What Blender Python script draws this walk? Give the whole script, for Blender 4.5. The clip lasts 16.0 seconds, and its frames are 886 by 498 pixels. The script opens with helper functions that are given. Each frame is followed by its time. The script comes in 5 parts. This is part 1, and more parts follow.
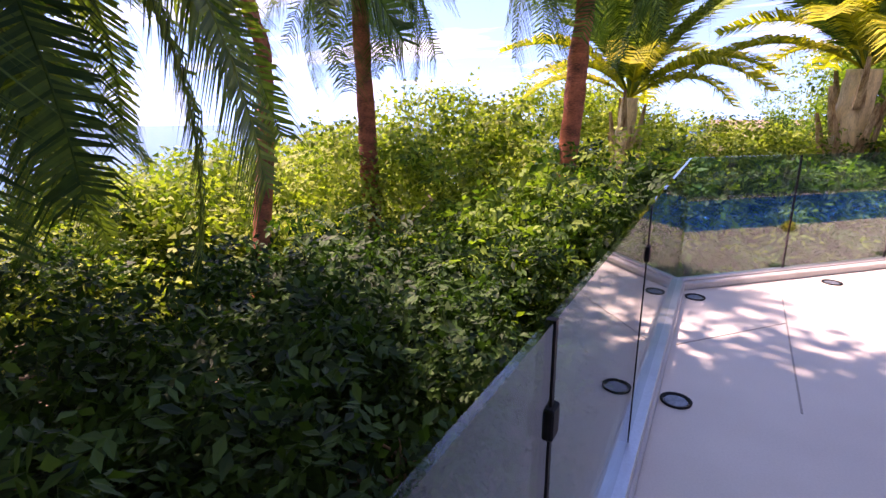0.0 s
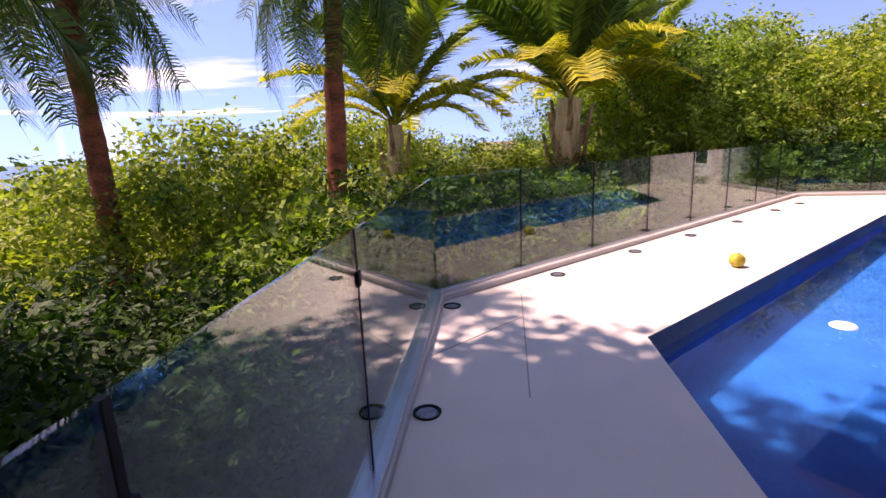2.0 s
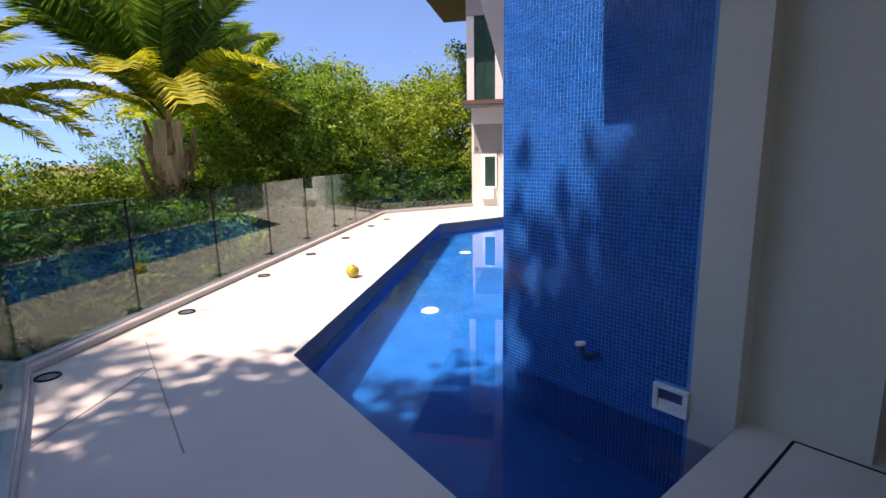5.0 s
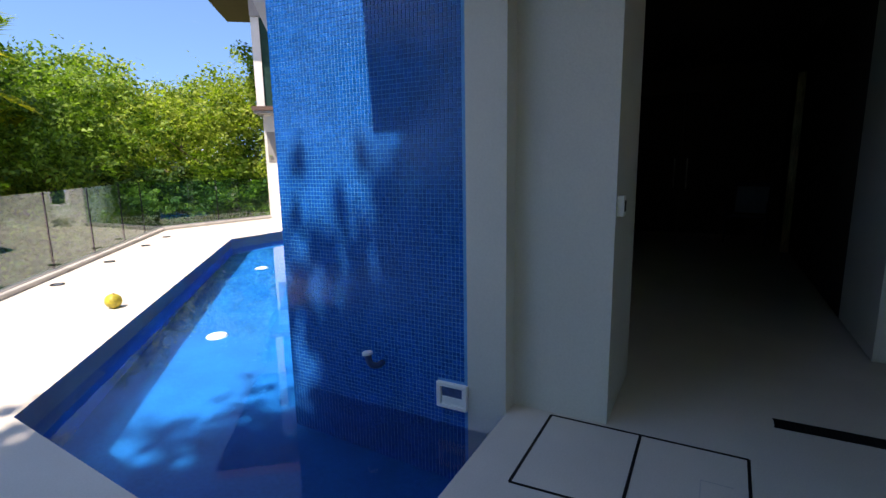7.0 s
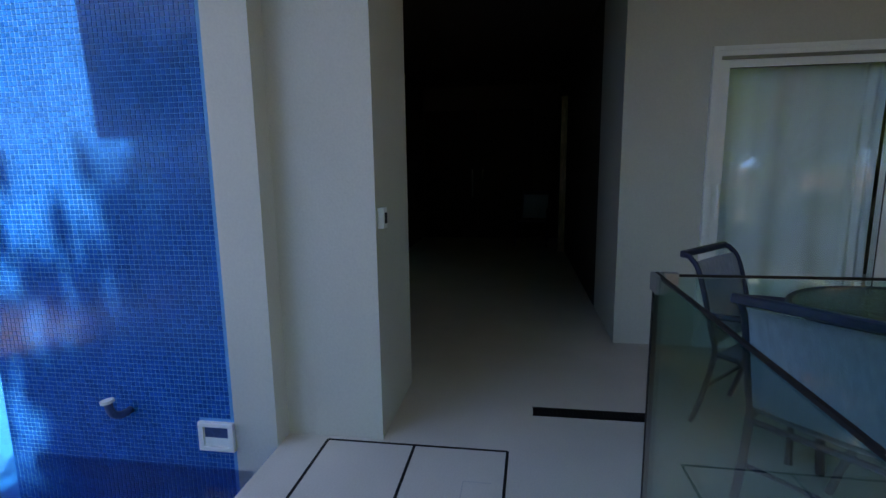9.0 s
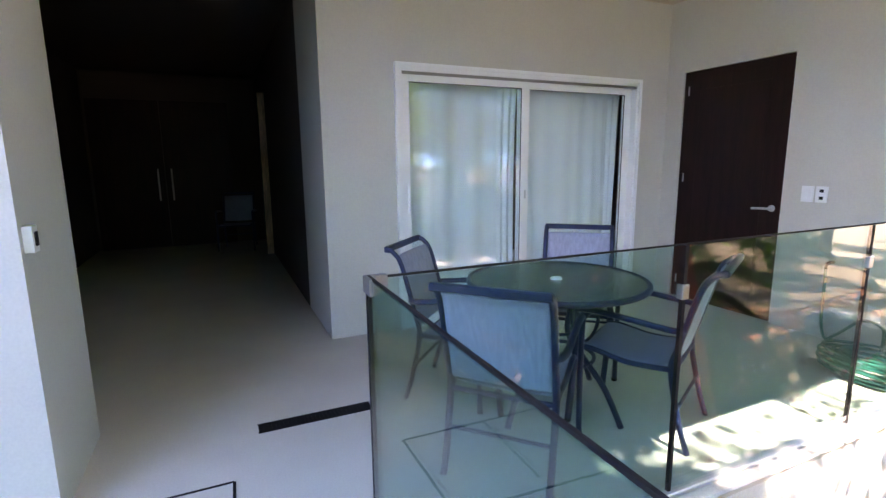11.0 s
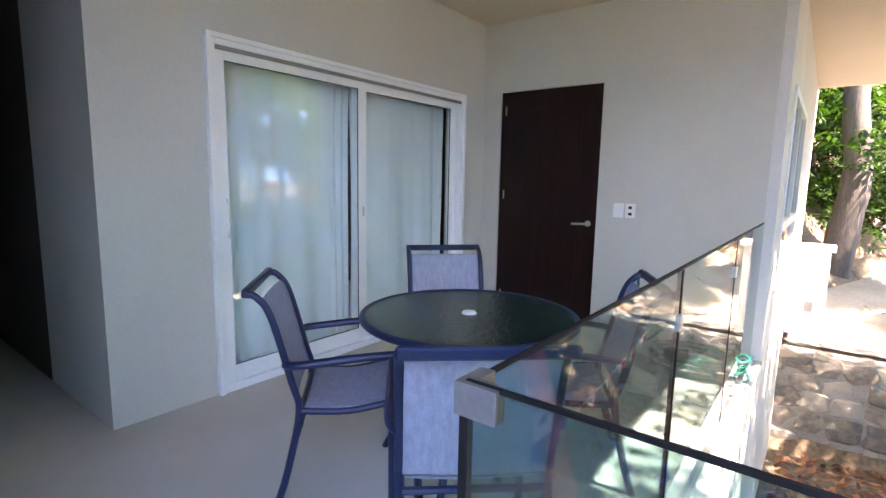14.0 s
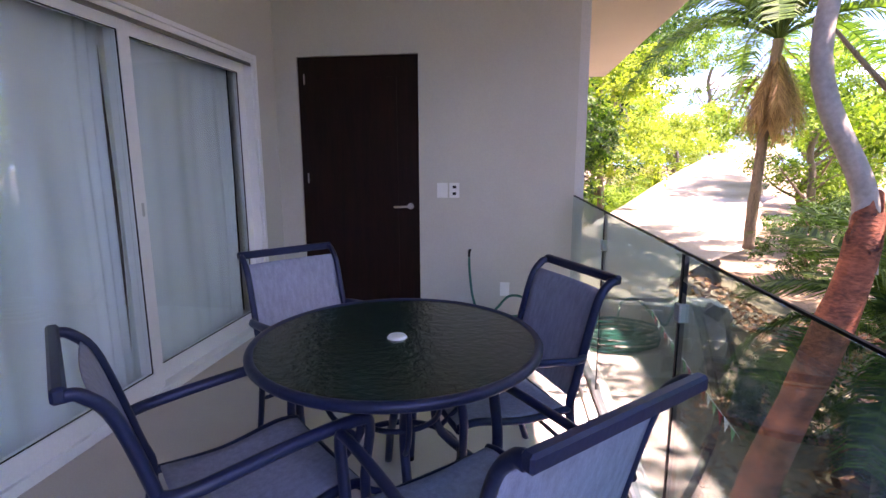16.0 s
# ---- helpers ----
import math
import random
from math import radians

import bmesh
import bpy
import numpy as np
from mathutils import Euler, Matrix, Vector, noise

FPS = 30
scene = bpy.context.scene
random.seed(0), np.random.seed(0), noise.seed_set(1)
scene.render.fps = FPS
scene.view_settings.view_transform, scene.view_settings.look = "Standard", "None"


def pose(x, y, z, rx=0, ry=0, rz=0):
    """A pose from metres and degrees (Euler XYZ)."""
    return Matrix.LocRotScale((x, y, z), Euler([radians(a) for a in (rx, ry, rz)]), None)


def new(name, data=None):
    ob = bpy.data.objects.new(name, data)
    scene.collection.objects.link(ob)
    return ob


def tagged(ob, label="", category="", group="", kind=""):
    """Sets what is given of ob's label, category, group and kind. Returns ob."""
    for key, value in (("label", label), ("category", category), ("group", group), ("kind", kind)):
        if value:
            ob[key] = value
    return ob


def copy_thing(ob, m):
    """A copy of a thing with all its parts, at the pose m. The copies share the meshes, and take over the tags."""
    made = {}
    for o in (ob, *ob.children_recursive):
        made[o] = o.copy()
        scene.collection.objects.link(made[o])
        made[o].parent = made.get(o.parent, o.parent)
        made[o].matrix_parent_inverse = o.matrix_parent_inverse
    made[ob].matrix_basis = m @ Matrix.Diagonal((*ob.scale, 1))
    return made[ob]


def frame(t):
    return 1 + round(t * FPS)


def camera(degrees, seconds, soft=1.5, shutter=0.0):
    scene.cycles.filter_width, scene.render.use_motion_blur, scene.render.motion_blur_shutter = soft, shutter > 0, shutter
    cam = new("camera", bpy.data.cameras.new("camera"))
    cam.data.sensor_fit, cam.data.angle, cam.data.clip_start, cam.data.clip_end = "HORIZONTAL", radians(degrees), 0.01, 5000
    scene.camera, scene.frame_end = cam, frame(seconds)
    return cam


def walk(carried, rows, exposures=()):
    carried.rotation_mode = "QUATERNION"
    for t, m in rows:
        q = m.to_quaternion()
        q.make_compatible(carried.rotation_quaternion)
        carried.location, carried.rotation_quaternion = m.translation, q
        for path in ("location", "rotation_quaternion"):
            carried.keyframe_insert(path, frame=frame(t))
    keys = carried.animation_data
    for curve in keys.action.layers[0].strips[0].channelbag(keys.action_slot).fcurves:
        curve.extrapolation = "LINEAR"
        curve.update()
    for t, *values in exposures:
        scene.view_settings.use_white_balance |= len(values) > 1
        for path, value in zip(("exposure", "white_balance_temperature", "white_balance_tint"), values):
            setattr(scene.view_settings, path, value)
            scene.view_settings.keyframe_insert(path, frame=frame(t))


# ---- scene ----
cam = camera(83.52, 16.0)
walk(cam, [
    (0.0, pose(1.236, 0.784, 1.288, 75.24, 0.31, 26.35)),
    (0.5, pose(1.329, 0.853, 1.286, 75.56, 0.83, 15.77)),
    (1.0, pose(1.404, 0.896, 1.282, 76.64, 1.63, 12.49)),
    (1.5, pose(1.475, 0.932, 1.277, 77.32, 1.99, 8.76)),
    (2.0, pose(1.524, 0.948, 1.281, 77.75, 2.49, 2.69)),
    (2.5, pose(1.541, 0.964, 1.280, 77.75, 2.52, -5.96)),
    (3.0, pose(1.494, 0.986, 1.285, 77.73, 1.87, -14.74)),
    (3.5, pose(1.438, 0.987, 1.298, 77.97, 1.58, -22.13)),
    (4.0, pose(1.400, 0.968, 1.302, 78.42, 1.68, -28.31)),
    (6.5, pose(1.526, 0.884, 1.288, 79.90, 0.52, -56.92)),
    (7.0, pose(1.598, 0.848, 1.286, 79.85, 0.99, -61.72)),
    (7.5, pose(1.670, 0.801, 1.286, 79.85, 1.28, -64.76)),
    (8.0, pose(1.734, 0.734, 1.282, 79.98, 0.96, -69.64)),
    (8.5, pose(1.788, 0.611, 1.289, 80.29, 1.08, -74.41)),
    (9.0, pose(1.798, 0.593, 1.288, 80.70, 0.73, -81.39)),
    (9.5, pose(1.788, 0.583, 1.302, 80.68, 0.54, -89.13)),
    (10.0, pose(1.763, 0.589, 1.311, 80.47, 0.57, -99.32)),
    (12.5, pose(2.168, 0.612, 1.321, 81.11, -0.13, -129.36)),
    (13.0, pose(2.343, 0.681, 1.317, 82.14, -0.52, -135.16)),
    (13.5, pose(2.505, 0.755, 1.300, 82.31, -0.86, -139.75)),
    (14.0, pose(2.721, 0.752, 1.277, 82.07, -1.10, -142.32)),
    (14.5, pose(2.959, 0.744, 1.278, 81.41, -1.57, -146.82)),
    (15.0, pose(3.196, 0.753, 1.281, 81.11, -0.91, -155.55)),
    (15.5, pose(3.392, 0.673, 1.268, 80.51, -0.81, -163.13)),
    (16.0, pose(3.558, 0.538, 1.271, 80.14, 0.17, -172.47)),
], exposures=[(0, 2.0, 7750, 50), (1.5, 1.5, 7750, 50), (3.5, 1.1, 7650, 42), (7, 1.4, 7050, 18), (9, 2.2, 7150, 20), (9.5, 2.8, 7150, 21), (10, 3.6, 7400, 30), (12.5, 4.2, 7650, 32), (14.5, 3.9, 7500, 30), (16, 3.4, 7400, 46)])

# ---- world, sun ----
world = bpy.data.worlds.new("world")
scene.world = world
world.use_nodes = True
SUN_EL, SUN_TO = radians(62), Vector((-0.995, 0.10, 0)).normalized()


def build_world():
    nt = world.node_tree
    n, l = nt.nodes, nt.links
    n.clear()
    out = n.new("ShaderNodeOutputWorld")
    bg = n.new("ShaderNodeBackground")
    sky = n.new("ShaderNodeTexSky")
    sky.sky_type = "NISHITA"
    sky.sun_disc = False
    sky.sun_elevation = SUN_EL
    sky.sun_rotation = math.atan2(SUN_TO.x, SUN_TO.y)
    sky.altitude, sky.air_density, sky.dust_density, sky.ozone_density = 2500, 0.85, 0.0, 3.5
    tc = n.new("ShaderNodeTexCoord")
    sep = n.new("ShaderNodeSeparateXYZ")
    l.new(tc.outputs["Generated"], sep.inputs[0])
    # the haze-free sky keeps its blue down to the horizon
    zl = n.new("ShaderNodeMath")
    zl.operation = "MULTIPLY_ADD"
    zl.inputs[1].default_value, zl.inputs[2].default_value = 0.85, 0.2
    l.new(sep.outputs["Z"], zl.inputs[0])
    lift = n.new("ShaderNodeCombineXYZ")
    l.new(sep.outputs["X"], lift.inputs[0])
    l.new(sep.outputs["Y"], lift.inputs[1])
    l.new(zl.outputs[0], lift.inputs[2])
    l.new(lift.outputs[0], sky.inputs[0])
    zc = n.new("ShaderNodeMath")
    zc.operation = "MAXIMUM"
    zc.inputs[1].default_value = 0.06
    l.new(sep.outputs["Z"], zc.inputs[0])
    dv = n.new("ShaderNodeVectorMath")
    dv.operation = "DIVIDE"
    cmb = n.new("ShaderNodeCombineXYZ")
    for i in range(3):
        l.new(zc.outputs[0], cmb.inputs[i])
    l.new(tc.outputs["Generated"], dv.inputs[0])
    l.new(cmb.outputs[0], dv.inputs[1])
    mp = n.new("ShaderNodeMapping")
    mp.inputs["Scale"].default_value = (0.22, 0.4, 0.0)
    mp.inputs["Rotation"].default_value = (0, 0, 0.6)
    l.new(dv.outputs[0], mp.inputs[0])
    no = n.new("ShaderNodeTexNoise")
    no.inputs["Scale"].default_value = 1.0
    no.inputs["Detail"].default_value = 7
    no.inputs["Roughness"].default_value = 0.55
    l.new(mp.outputs[0], no.inputs["Vector"])
    rp = n.new("ShaderNodeValToRGB")
    rp.color_ramp.elements[0].position, rp.color_ramp.elements[0].color = 0.53, (0, 0, 0, 1)
    rp.color_ramp.elements[1].position, rp.color_ramp.elements[1].color = 0.72, (1, 1, 1, 1)
    l.new(no.outputs["Fac"], rp.inputs[0])
    mx = n.new("ShaderNodeMixRGB")
    mx.inputs[2].default_value = (5.2, 5.4, 5.8, 1)
    l.new(rp.outputs[0], mx.inputs[0])
    deep = n.new("ShaderNodeMixRGB")
    deep.blend_type = "MULTIPLY"
    deep.inputs[0].default_value = 1.0
    deep.inputs[2].default_value = (0.86, 1.0, 1.05, 1)
    l.new(sky.outputs[0], deep.inputs[1])
    l.new(deep.outputs[0], mx.inputs[1])
    l.new(mx.outputs[0], bg.inputs[0])
    bg.inputs[1].default_value = 0.15
    l.new(bg.outputs[0], out.inputs[0])


build_world()
sun = new("sun", bpy.data.lights.new("sun", "SUN"))
sun.data.energy, sun.data.angle, sun.data.color = 3.5, radians(0.55), (1.0, 0.93, 0.82)
S = SUN_TO * math.cos(SUN_EL) + Vector((0, 0, math.sin(SUN_EL)))
sun.matrix_world = Matrix.Translation((-8, 0, 12)) @ S.to_track_quat("Z", "Y").to_matrix().to_4x4()


# ---- materials ----
def mat(name, base, rough=0.6, metal=0.0, var=0.12, scale=3.0, fine=60.0, bump=0.15, second=None, spec=0.5, rnd=0.0, island=0.0, stretch=(1, 1, 1), hue=None):
    """Principled surface with stains at a large scale, grain at a fine one, and a bump."""
    m = bpy.data.materials.new(name)
    m.use_nodes = True
    nt = m.node_tree
    n, l = nt.nodes, nt.links
    b = n["Principled BSDF"]
    tc = n.new("ShaderNodeTexCoord")
    mp = n.new("ShaderNodeMapping")
    mp.inputs["Scale"].default_value = stretch
    l.new(tc.outputs["Object"], mp.inputs[0])
    big = n.new("ShaderNodeTexNoise")
    big.inputs["Scale"].default_value, big.inputs["Detail"].default_value = scale, 5
    small = n.new("ShaderNodeTexNoise")
    small.inputs["Scale"].default_value, small.inputs["Detail"].default_value = fine, 4
    l.new(mp.outputs[0], big.inputs["Vector"])
    l.new(mp.outputs[0], small.inputs["Vector"])
    mixn = n.new("ShaderNodeMath")
    mixn.operation = "MULTIPLY_ADD"
    mixn.inputs[1].default_value = 0.45
    l.new(small.outputs["Fac"], mixn.inputs[0])
    half = n.new("ShaderNodeMath")
    half.operation = "MULTIPLY"
    half.inputs[1].default_value = 0.55
    l.new(big.outputs["Fac"], half.inputs[0])
    l.new(half.outputs[0], mixn.inputs[2])
    fac = mixn.outputs[0]
    if rnd or island:
        src = n.new("ShaderNodeObjectInfo" if rnd else "ShaderNodeNewGeometry")
        ad = n.new("ShaderNodeMath")
        ad.operation = "MULTIPLY_ADD"
        ad.inputs[1].default_value = rnd or island
        l.new(src.outputs["Random" if rnd else "Random Per Island"], ad.inputs[0])
        sb = n.new("ShaderNodeMath")
        sb.operation = "SUBTRACT"
        sb.inputs[1].default_value = (rnd or island) / 2
        l.new(fac, ad.inputs[2])
        l.new(ad.outputs[0], sb.inputs[0])
        fac = sb.outputs[0]
    rp = n.new("ShaderNodeValToRGB")
    dark = second or tuple(c * (1 - 2 * var) for c in base)
    lite = tuple(min(1, c * (1 + var)) for c in base)
    rp.color_ramp.elements[0].position, rp.color_ramp.elements[0].color = 0.3, (*dark, 1)
    rp.color_ramp.elements[1].position, rp.color_ramp.elements[1].color = 0.68, (*lite, 1)
    l.new(fac, rp.inputs[0])
    l.new(rp.outputs[0], b.inputs["Base Color"])
    b.inputs["Roughness"].default_value = rough
    b.inputs["Metallic"].default_value = metal
    b.inputs["Specular IOR Level"].default_value = spec
    if bump:
        bp = n.new("ShaderNodeBump")
        bp.inputs["Strength"].default_value = bump
        bp.inputs["Distance"].default_value = 0.01
        l.new(small.outputs["Fac"], bp.inputs["Height"])
        l.new(bp.outputs[0], b.inputs["Normal"])
    return m


def leaf_mat(name, a, b_, trans=0.35, rough=0.6):
    m = mat(name, a, rough, var=0.2, scale=1.2, fine=9, bump=0, second=b_, island=0.5, spec=0.3)
    nt = m.node_tree
    n, l = nt.nodes, nt.links
    b = n["Principled BSDF"]
    tr = n.new("ShaderNodeBsdfTranslucent")
    mix = n.new("ShaderNodeMixShader")
    mix.inputs[0].default_value = trans
    col = b.inputs["Base Color"].links[0].from_socket
    br = n.new("ShaderNodeMixRGB")
    br.blend_type = "MULTIPLY"
    br.inputs[0].default_value = 1
    br.inputs[2].default_value = (1.25, 1.5, 0.5, 1)
    l.new(col, br.inputs[1])
    l.new(br.outputs[0], tr.inputs["Color"])
    l.new(b.outputs[0], mix.inputs[1])
    l.new(tr.outputs[0], mix.inputs[2])
    l.new(mix.outputs[0], n["Material Output"].inputs["Surface"])
    return m


def glass_mat(name, tint, ior=1.45, rough=0.0):
    m = bpy.data.materials.new(name)
    m.use_nodes = True
    b = m.node_tree.nodes["Principled BSDF"]
    b.inputs["Base Color"].default_value = (*tint, 1)
    b.inputs["Transmission Weight"].default_value = 1.0
    b.inputs["Roughness"].default_value = rough
    b.inputs["IOR"].default_value = ior
    return m


def pane_mat(name, tint):
    """Thin clear sheet: tinted transmission, with a mirror gloss that grows towards grazing angles."""
    m = bpy.data.materials.new(name)
    m.use_nodes = True
    nt = m.node_tree
    n, l = nt.nodes, nt.links
    n.remove(n["Principled BSDF"])
    lw = n.new("ShaderNodeLayerWeight")
    pw = n.new("ShaderNodeMath")
    pw.operation = "POWER"
    pw.inputs[1].default_value = 4.0
    l.new(lw.outputs["Facing"], pw.inputs[0])
    ad = n.new("ShaderNodeMath")
    ad.operation = "MULTIPLY_ADD"
    ad.inputs[1].default_value, ad.inputs[2].default_value = 0.93, 0.06
    l.new(pw.outputs[0], ad.inputs[0])
    tr = n.new("ShaderNodeBsdfTransparent")
    tr.inputs[0].default_value = (*tint, 1)
    gl = n.new("ShaderNodeBsdfGlossy")
    gl.inputs["Roughness"].default_value = 0.0
    mix = n.new("ShaderNodeMixShader")
    l.new(ad.outputs[0], mix.inputs[0])
    l.new(tr.outputs[0], mix.inputs[1])
    l.new(gl.outputs[0], mix.inputs[2])
    l.new(mix.outputs[0], n["Material Output"].inputs["Surface"])
    return m


PLASTER = mat("cream plaster", (0.62, 0.60, 0.545), 0.85, var=0.05, scale=1.2, fine=90, bump=0.12)
WHITEPLASTER = mat("white outdoor plaster", (0.74, 0.72, 0.69), 0.85, var=0.07, scale=1.0, fine=80, bump=0.15)
CEIL = mat("ceiling plaster", (0.62, 0.55, 0.44), 0.9, var=0.04, scale=1.0, fine=80, bump=0.08)
DECK = mat("cream stone deck", (0.60, 0.555, 0.50), 0.75, var=0.06, scale=2.2, fine=120, bump=0.1)
CURB = mat("concrete curb", (0.50, 0.48, 0.46), 0.8, var=0.10, scale=4, fine=90, bump=0.2)
CHANNEL = mat("aluminium channel", (0.55, 0.57, 0.6), 0.35, 0.9, var=0.08, scale=6, fine=80, bump=0.05)
BLACK = mat("black sealant", (0.009, 0.009, 0.011), 0.6, var=0.2, scale=8, fine=60, bump=0.05, spec=0.2)
STEEL = mat("brushed steel", (0.6, 0.6, 0.6), 0.3, 1.0, var=0.06, scale=9, fine=150, bump=0.04)
TILE = mat("cobalt mosaic tile", (0.001, 0.11, 0.47), 0.14, var=0.16, scale=6, fine=40, bump=0.03, island=0.3, spec=0.25)
TILE_ONE = mat("cobalt mosaic tile single", (0.001, 0.11, 0.47), 0.14, var=0.16, scale=6, fine=40, bump=0.03, rnd=0.3, spec=0.25)
GROUT = mat("pale blue grout", (0.10, 0.36, 0.74), 0.8, var=0.10, scale=5, fine=70, bump=0.1)
POOLTILE = mat("pool mosaic", (0.0003, 0.115, 0.40), 0.5, var=0.15, scale=3, fine=45, bump=0.03, spec=0.1)
WHITE = mat("white painted aluminium", (0.90, 0.91, 0.92), 0.4, var=0.04, scale=3, fine=70, bump=0.03)
PLASTIC = mat("white plastic", (0.88, 0.88, 0.87), 0.35, var=0.03, scale=5, fine=60, bump=0.02)
DOORWOOD = mat("dark stained wood", (0.020, 0.007, 0.006), 0.45, var=0.3, scale=3, fine=18, bump=0.12, spec=0.2, stretch=(6, 6, 0.5))
CURTAIN = mat("white curtain cloth", (0.88, 0.93, 0.96), 0.9, var=0.05, scale=4, fine=200, bump=0.1)
FRAME_NAVY = mat("dark navy powder coat", (0.014, 0.025, 0.080), 0.38, 0.2, var=0.15, scale=5, fine=90, bump=0.06)
SLING = mat("grey sling mesh", (0.33, 0.36, 0.49), 0.85, var=0.14, scale=9, fine=55, bump=0.25, stretch=(7, 7, 0.7))
TABLEGLASS = mat("dark green table glass", (0.010, 0.034, 0.026), 0.10, var=0.3, scale=18, fine=45, bump=0.35)
# near-black base: the darkness of unlit rooms is put into this colour
DARKROOM = mat("wall darkened for unlit rooms", (0.07, 0.055, 0.045), 0.9, var=0.06, scale=1.5, fine=70, bump=0.06)
GLASS = pane_mat("clear glass", (0.74, 0.89, 0.875))
WINGLASS = pane_mat("window glass", (0.95, 0.985, 0.99))
WATER = glass_mat("pool water", (0.80, 0.95, 1.0), ior=1.33)
BARK_RED = mat("red flaking bark", (0.52, 0.15, 0.075), 0.8, var=0.3, scale=3.2, fine=26, bump=0.9, second=(0.035, 0.014, 0.01), stretch=(1, 1, 2.5))
BARK = mat("grey brown bark", (0.22, 0.17, 0.12), 0.9, var=0.3, scale=5, fine=30, bump=0.8, stretch=(2, 2, 0.6))
HUSK = mat("dry palm boot husk", (0.70, 0.54, 0.38), 0.9, var=0.3, scale=4, fine=25, bump=0.6, second=(0.16, 0.08, 0.04), island=0.4, stretch=(3, 3, 0.5))
# darker than the leaf itself: shade of the undergrowth is put into this green
LEAF_SHADED = leaf_mat("green leaf darkened with shade", (0.045, 0.105, 0.018), (0.009, 0.032, 0.007), 0.3)
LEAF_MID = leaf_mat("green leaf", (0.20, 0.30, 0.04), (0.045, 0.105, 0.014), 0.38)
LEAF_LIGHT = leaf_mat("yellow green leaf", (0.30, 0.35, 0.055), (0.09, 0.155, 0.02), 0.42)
FROND = leaf_mat("green palm frond", (0.10, 0.18, 0.035), (0.025, 0.07, 0.02), 0.35)
FROND_PALE = leaf_mat("pale green palm frond", (0.26, 0.32, 0.06), (0.10, 0.16, 0.04), 0.4)
FROND_YELLOW = leaf_mat("sunlit yellowing palm frond", (0.52, 0.45, 0.04), (0.20, 0.23, 0.025), 0.45)
FROND_DRY = leaf_mat("dry brown frond", (0.34, 0.22, 0.11), (0.14, 0.08, 0.04), 0.2, 0.8)
SOIL = mat("leaf littered soil", (0.25, 0.18, 0.12), 0.95, var=0.35, scale=2.0, fine=20, bump=0.7, second=(0.04, 0.03, 0.015))
ROAD = mat("sunbleached concrete drive", (0.36, 0.315, 0.26), 0.95, var=0.12, scale=0.9, fine=25, bump=0.6, second=(0.22, 0.165, 0.115))
STONE = mat("rubble stone", (0.43, 0.385, 0.32), 0.9, var=0.25, scale=4, fine=30, bump=0.6, rnd=0.5)
MORTAR = mat("grey mortar", (0.46, 0.43, 0.38), 0.95, var=0.2, scale=5, fine=50, bump=0.4)
SEA = mat("sea", (0.02, 0.09, 0.16), 0.25, var=0.15, scale=0.01, fine=0.2, bump=0.2)


BRACKET = mat("dull steel", (0.30, 0.30, 0.30), 0.45, 0.8, var=0.1, scale=9, fine=90, bump=0.05)

GREYWALL = mat("warm grey paint", (0.30, 0.29, 0.28), 0.8, var=0.06, scale=2, fine=60, bump=0.1)
DARKGLASS = mat("dark tinted window glass", (0.03, 0.07, 0.06), 0.04, var=0.2, scale=2, fine=10, bump=0)
# ---- building helpers ----
def link(name, bm, material, parent=None, label="", smooth=False):
    me = bpy.data.meshes.new(name)
    bm.to_mesh(me)
    bm.free()
    for m in (material if isinstance(material, (list, tuple)) else [material]):
        me.materials.append(m)
    if smooth:
        for p in me.polygons:
            p.use_smooth = True
    ob = new(name, me)
    if parent:
        ob.parent = parent
    if label:
        ob["label"] = label
    return ob


def part(name, bm, material, parent, label="", smooth=False):
    return link(name, bm, material, parent, label, smooth)


def structure(name, bm, material, label="", category=""):
    return tagged(link(name, bm, material), label, category, kind="structure")


def thing(name, label, category, x=0, y=0, z=0, rz=0, group=""):
    ob = new(name)
    ob.empty_display_size = 0.1
    ob.matrix_basis = pose(x, y, z, 0, 0, rz)
    return tagged(ob, label, category, group)


def box(bm, a, b, bevel=0.0):
    a, b = Vector(a), Vector(b)
    r = bmesh.ops.create_cube(bm, size=1, matrix=Matrix.LocRotScale((a + b) / 2, None, Vector([abs(v) for v in b - a])))
    if bevel:
        es = list({e for v in r["verts"] for e in v.link_edges})
        bmesh.ops.bevel(bm, geom=es, offset=bevel, segments=2, affect="EDGES", profile=0.7)
    return bm


def boxes(*items, bevel=0.0):
    bm = bmesh.new()
    for a, b in items:
        box(bm, a, b, bevel)
    return bm


def beam(bm, p, q, w, h, bevel=0.0, up=(0, 0, 1)):
    """A bar of w by h from p to q."""
    p, q = Vector(p), Vector(q)
    d = q - p
    m = Matrix.Translation((p + q) / 2) @ d.to_track_quat("Y", "Z").to_matrix().to_4x4() @ Matrix.Diagonal((w, d.length, h, 1))
    r = bmesh.ops.create_cube(bm, size=1, matrix=m)
    if bevel:
        es = list({e for v in r["verts"] for e in v.link_edges})
        bmesh.ops.bevel(bm, geom=es, offset=bevel, segments=1, affect="EDGES")
    return bm


def prism(bm, pts, z0, z1):
    """A slab with the plan outline pts between the heights z0 and z1."""
    lo = [bm.verts.new((x, y, z0)) for x, y in pts]
    hi = [bm.verts.new((x, y, z1)) for x, y in pts]
    bm.faces.new(hi)
    bm.faces.new(lo[::-1])
    for i in range(len(pts)):
        j = (i + 1) % len(pts)
        bm.faces.new((lo[i], lo[j], hi[j], hi[i]))
    bmesh.ops.recalc_face_normals(bm, faces=bm.faces[:])
    return bm


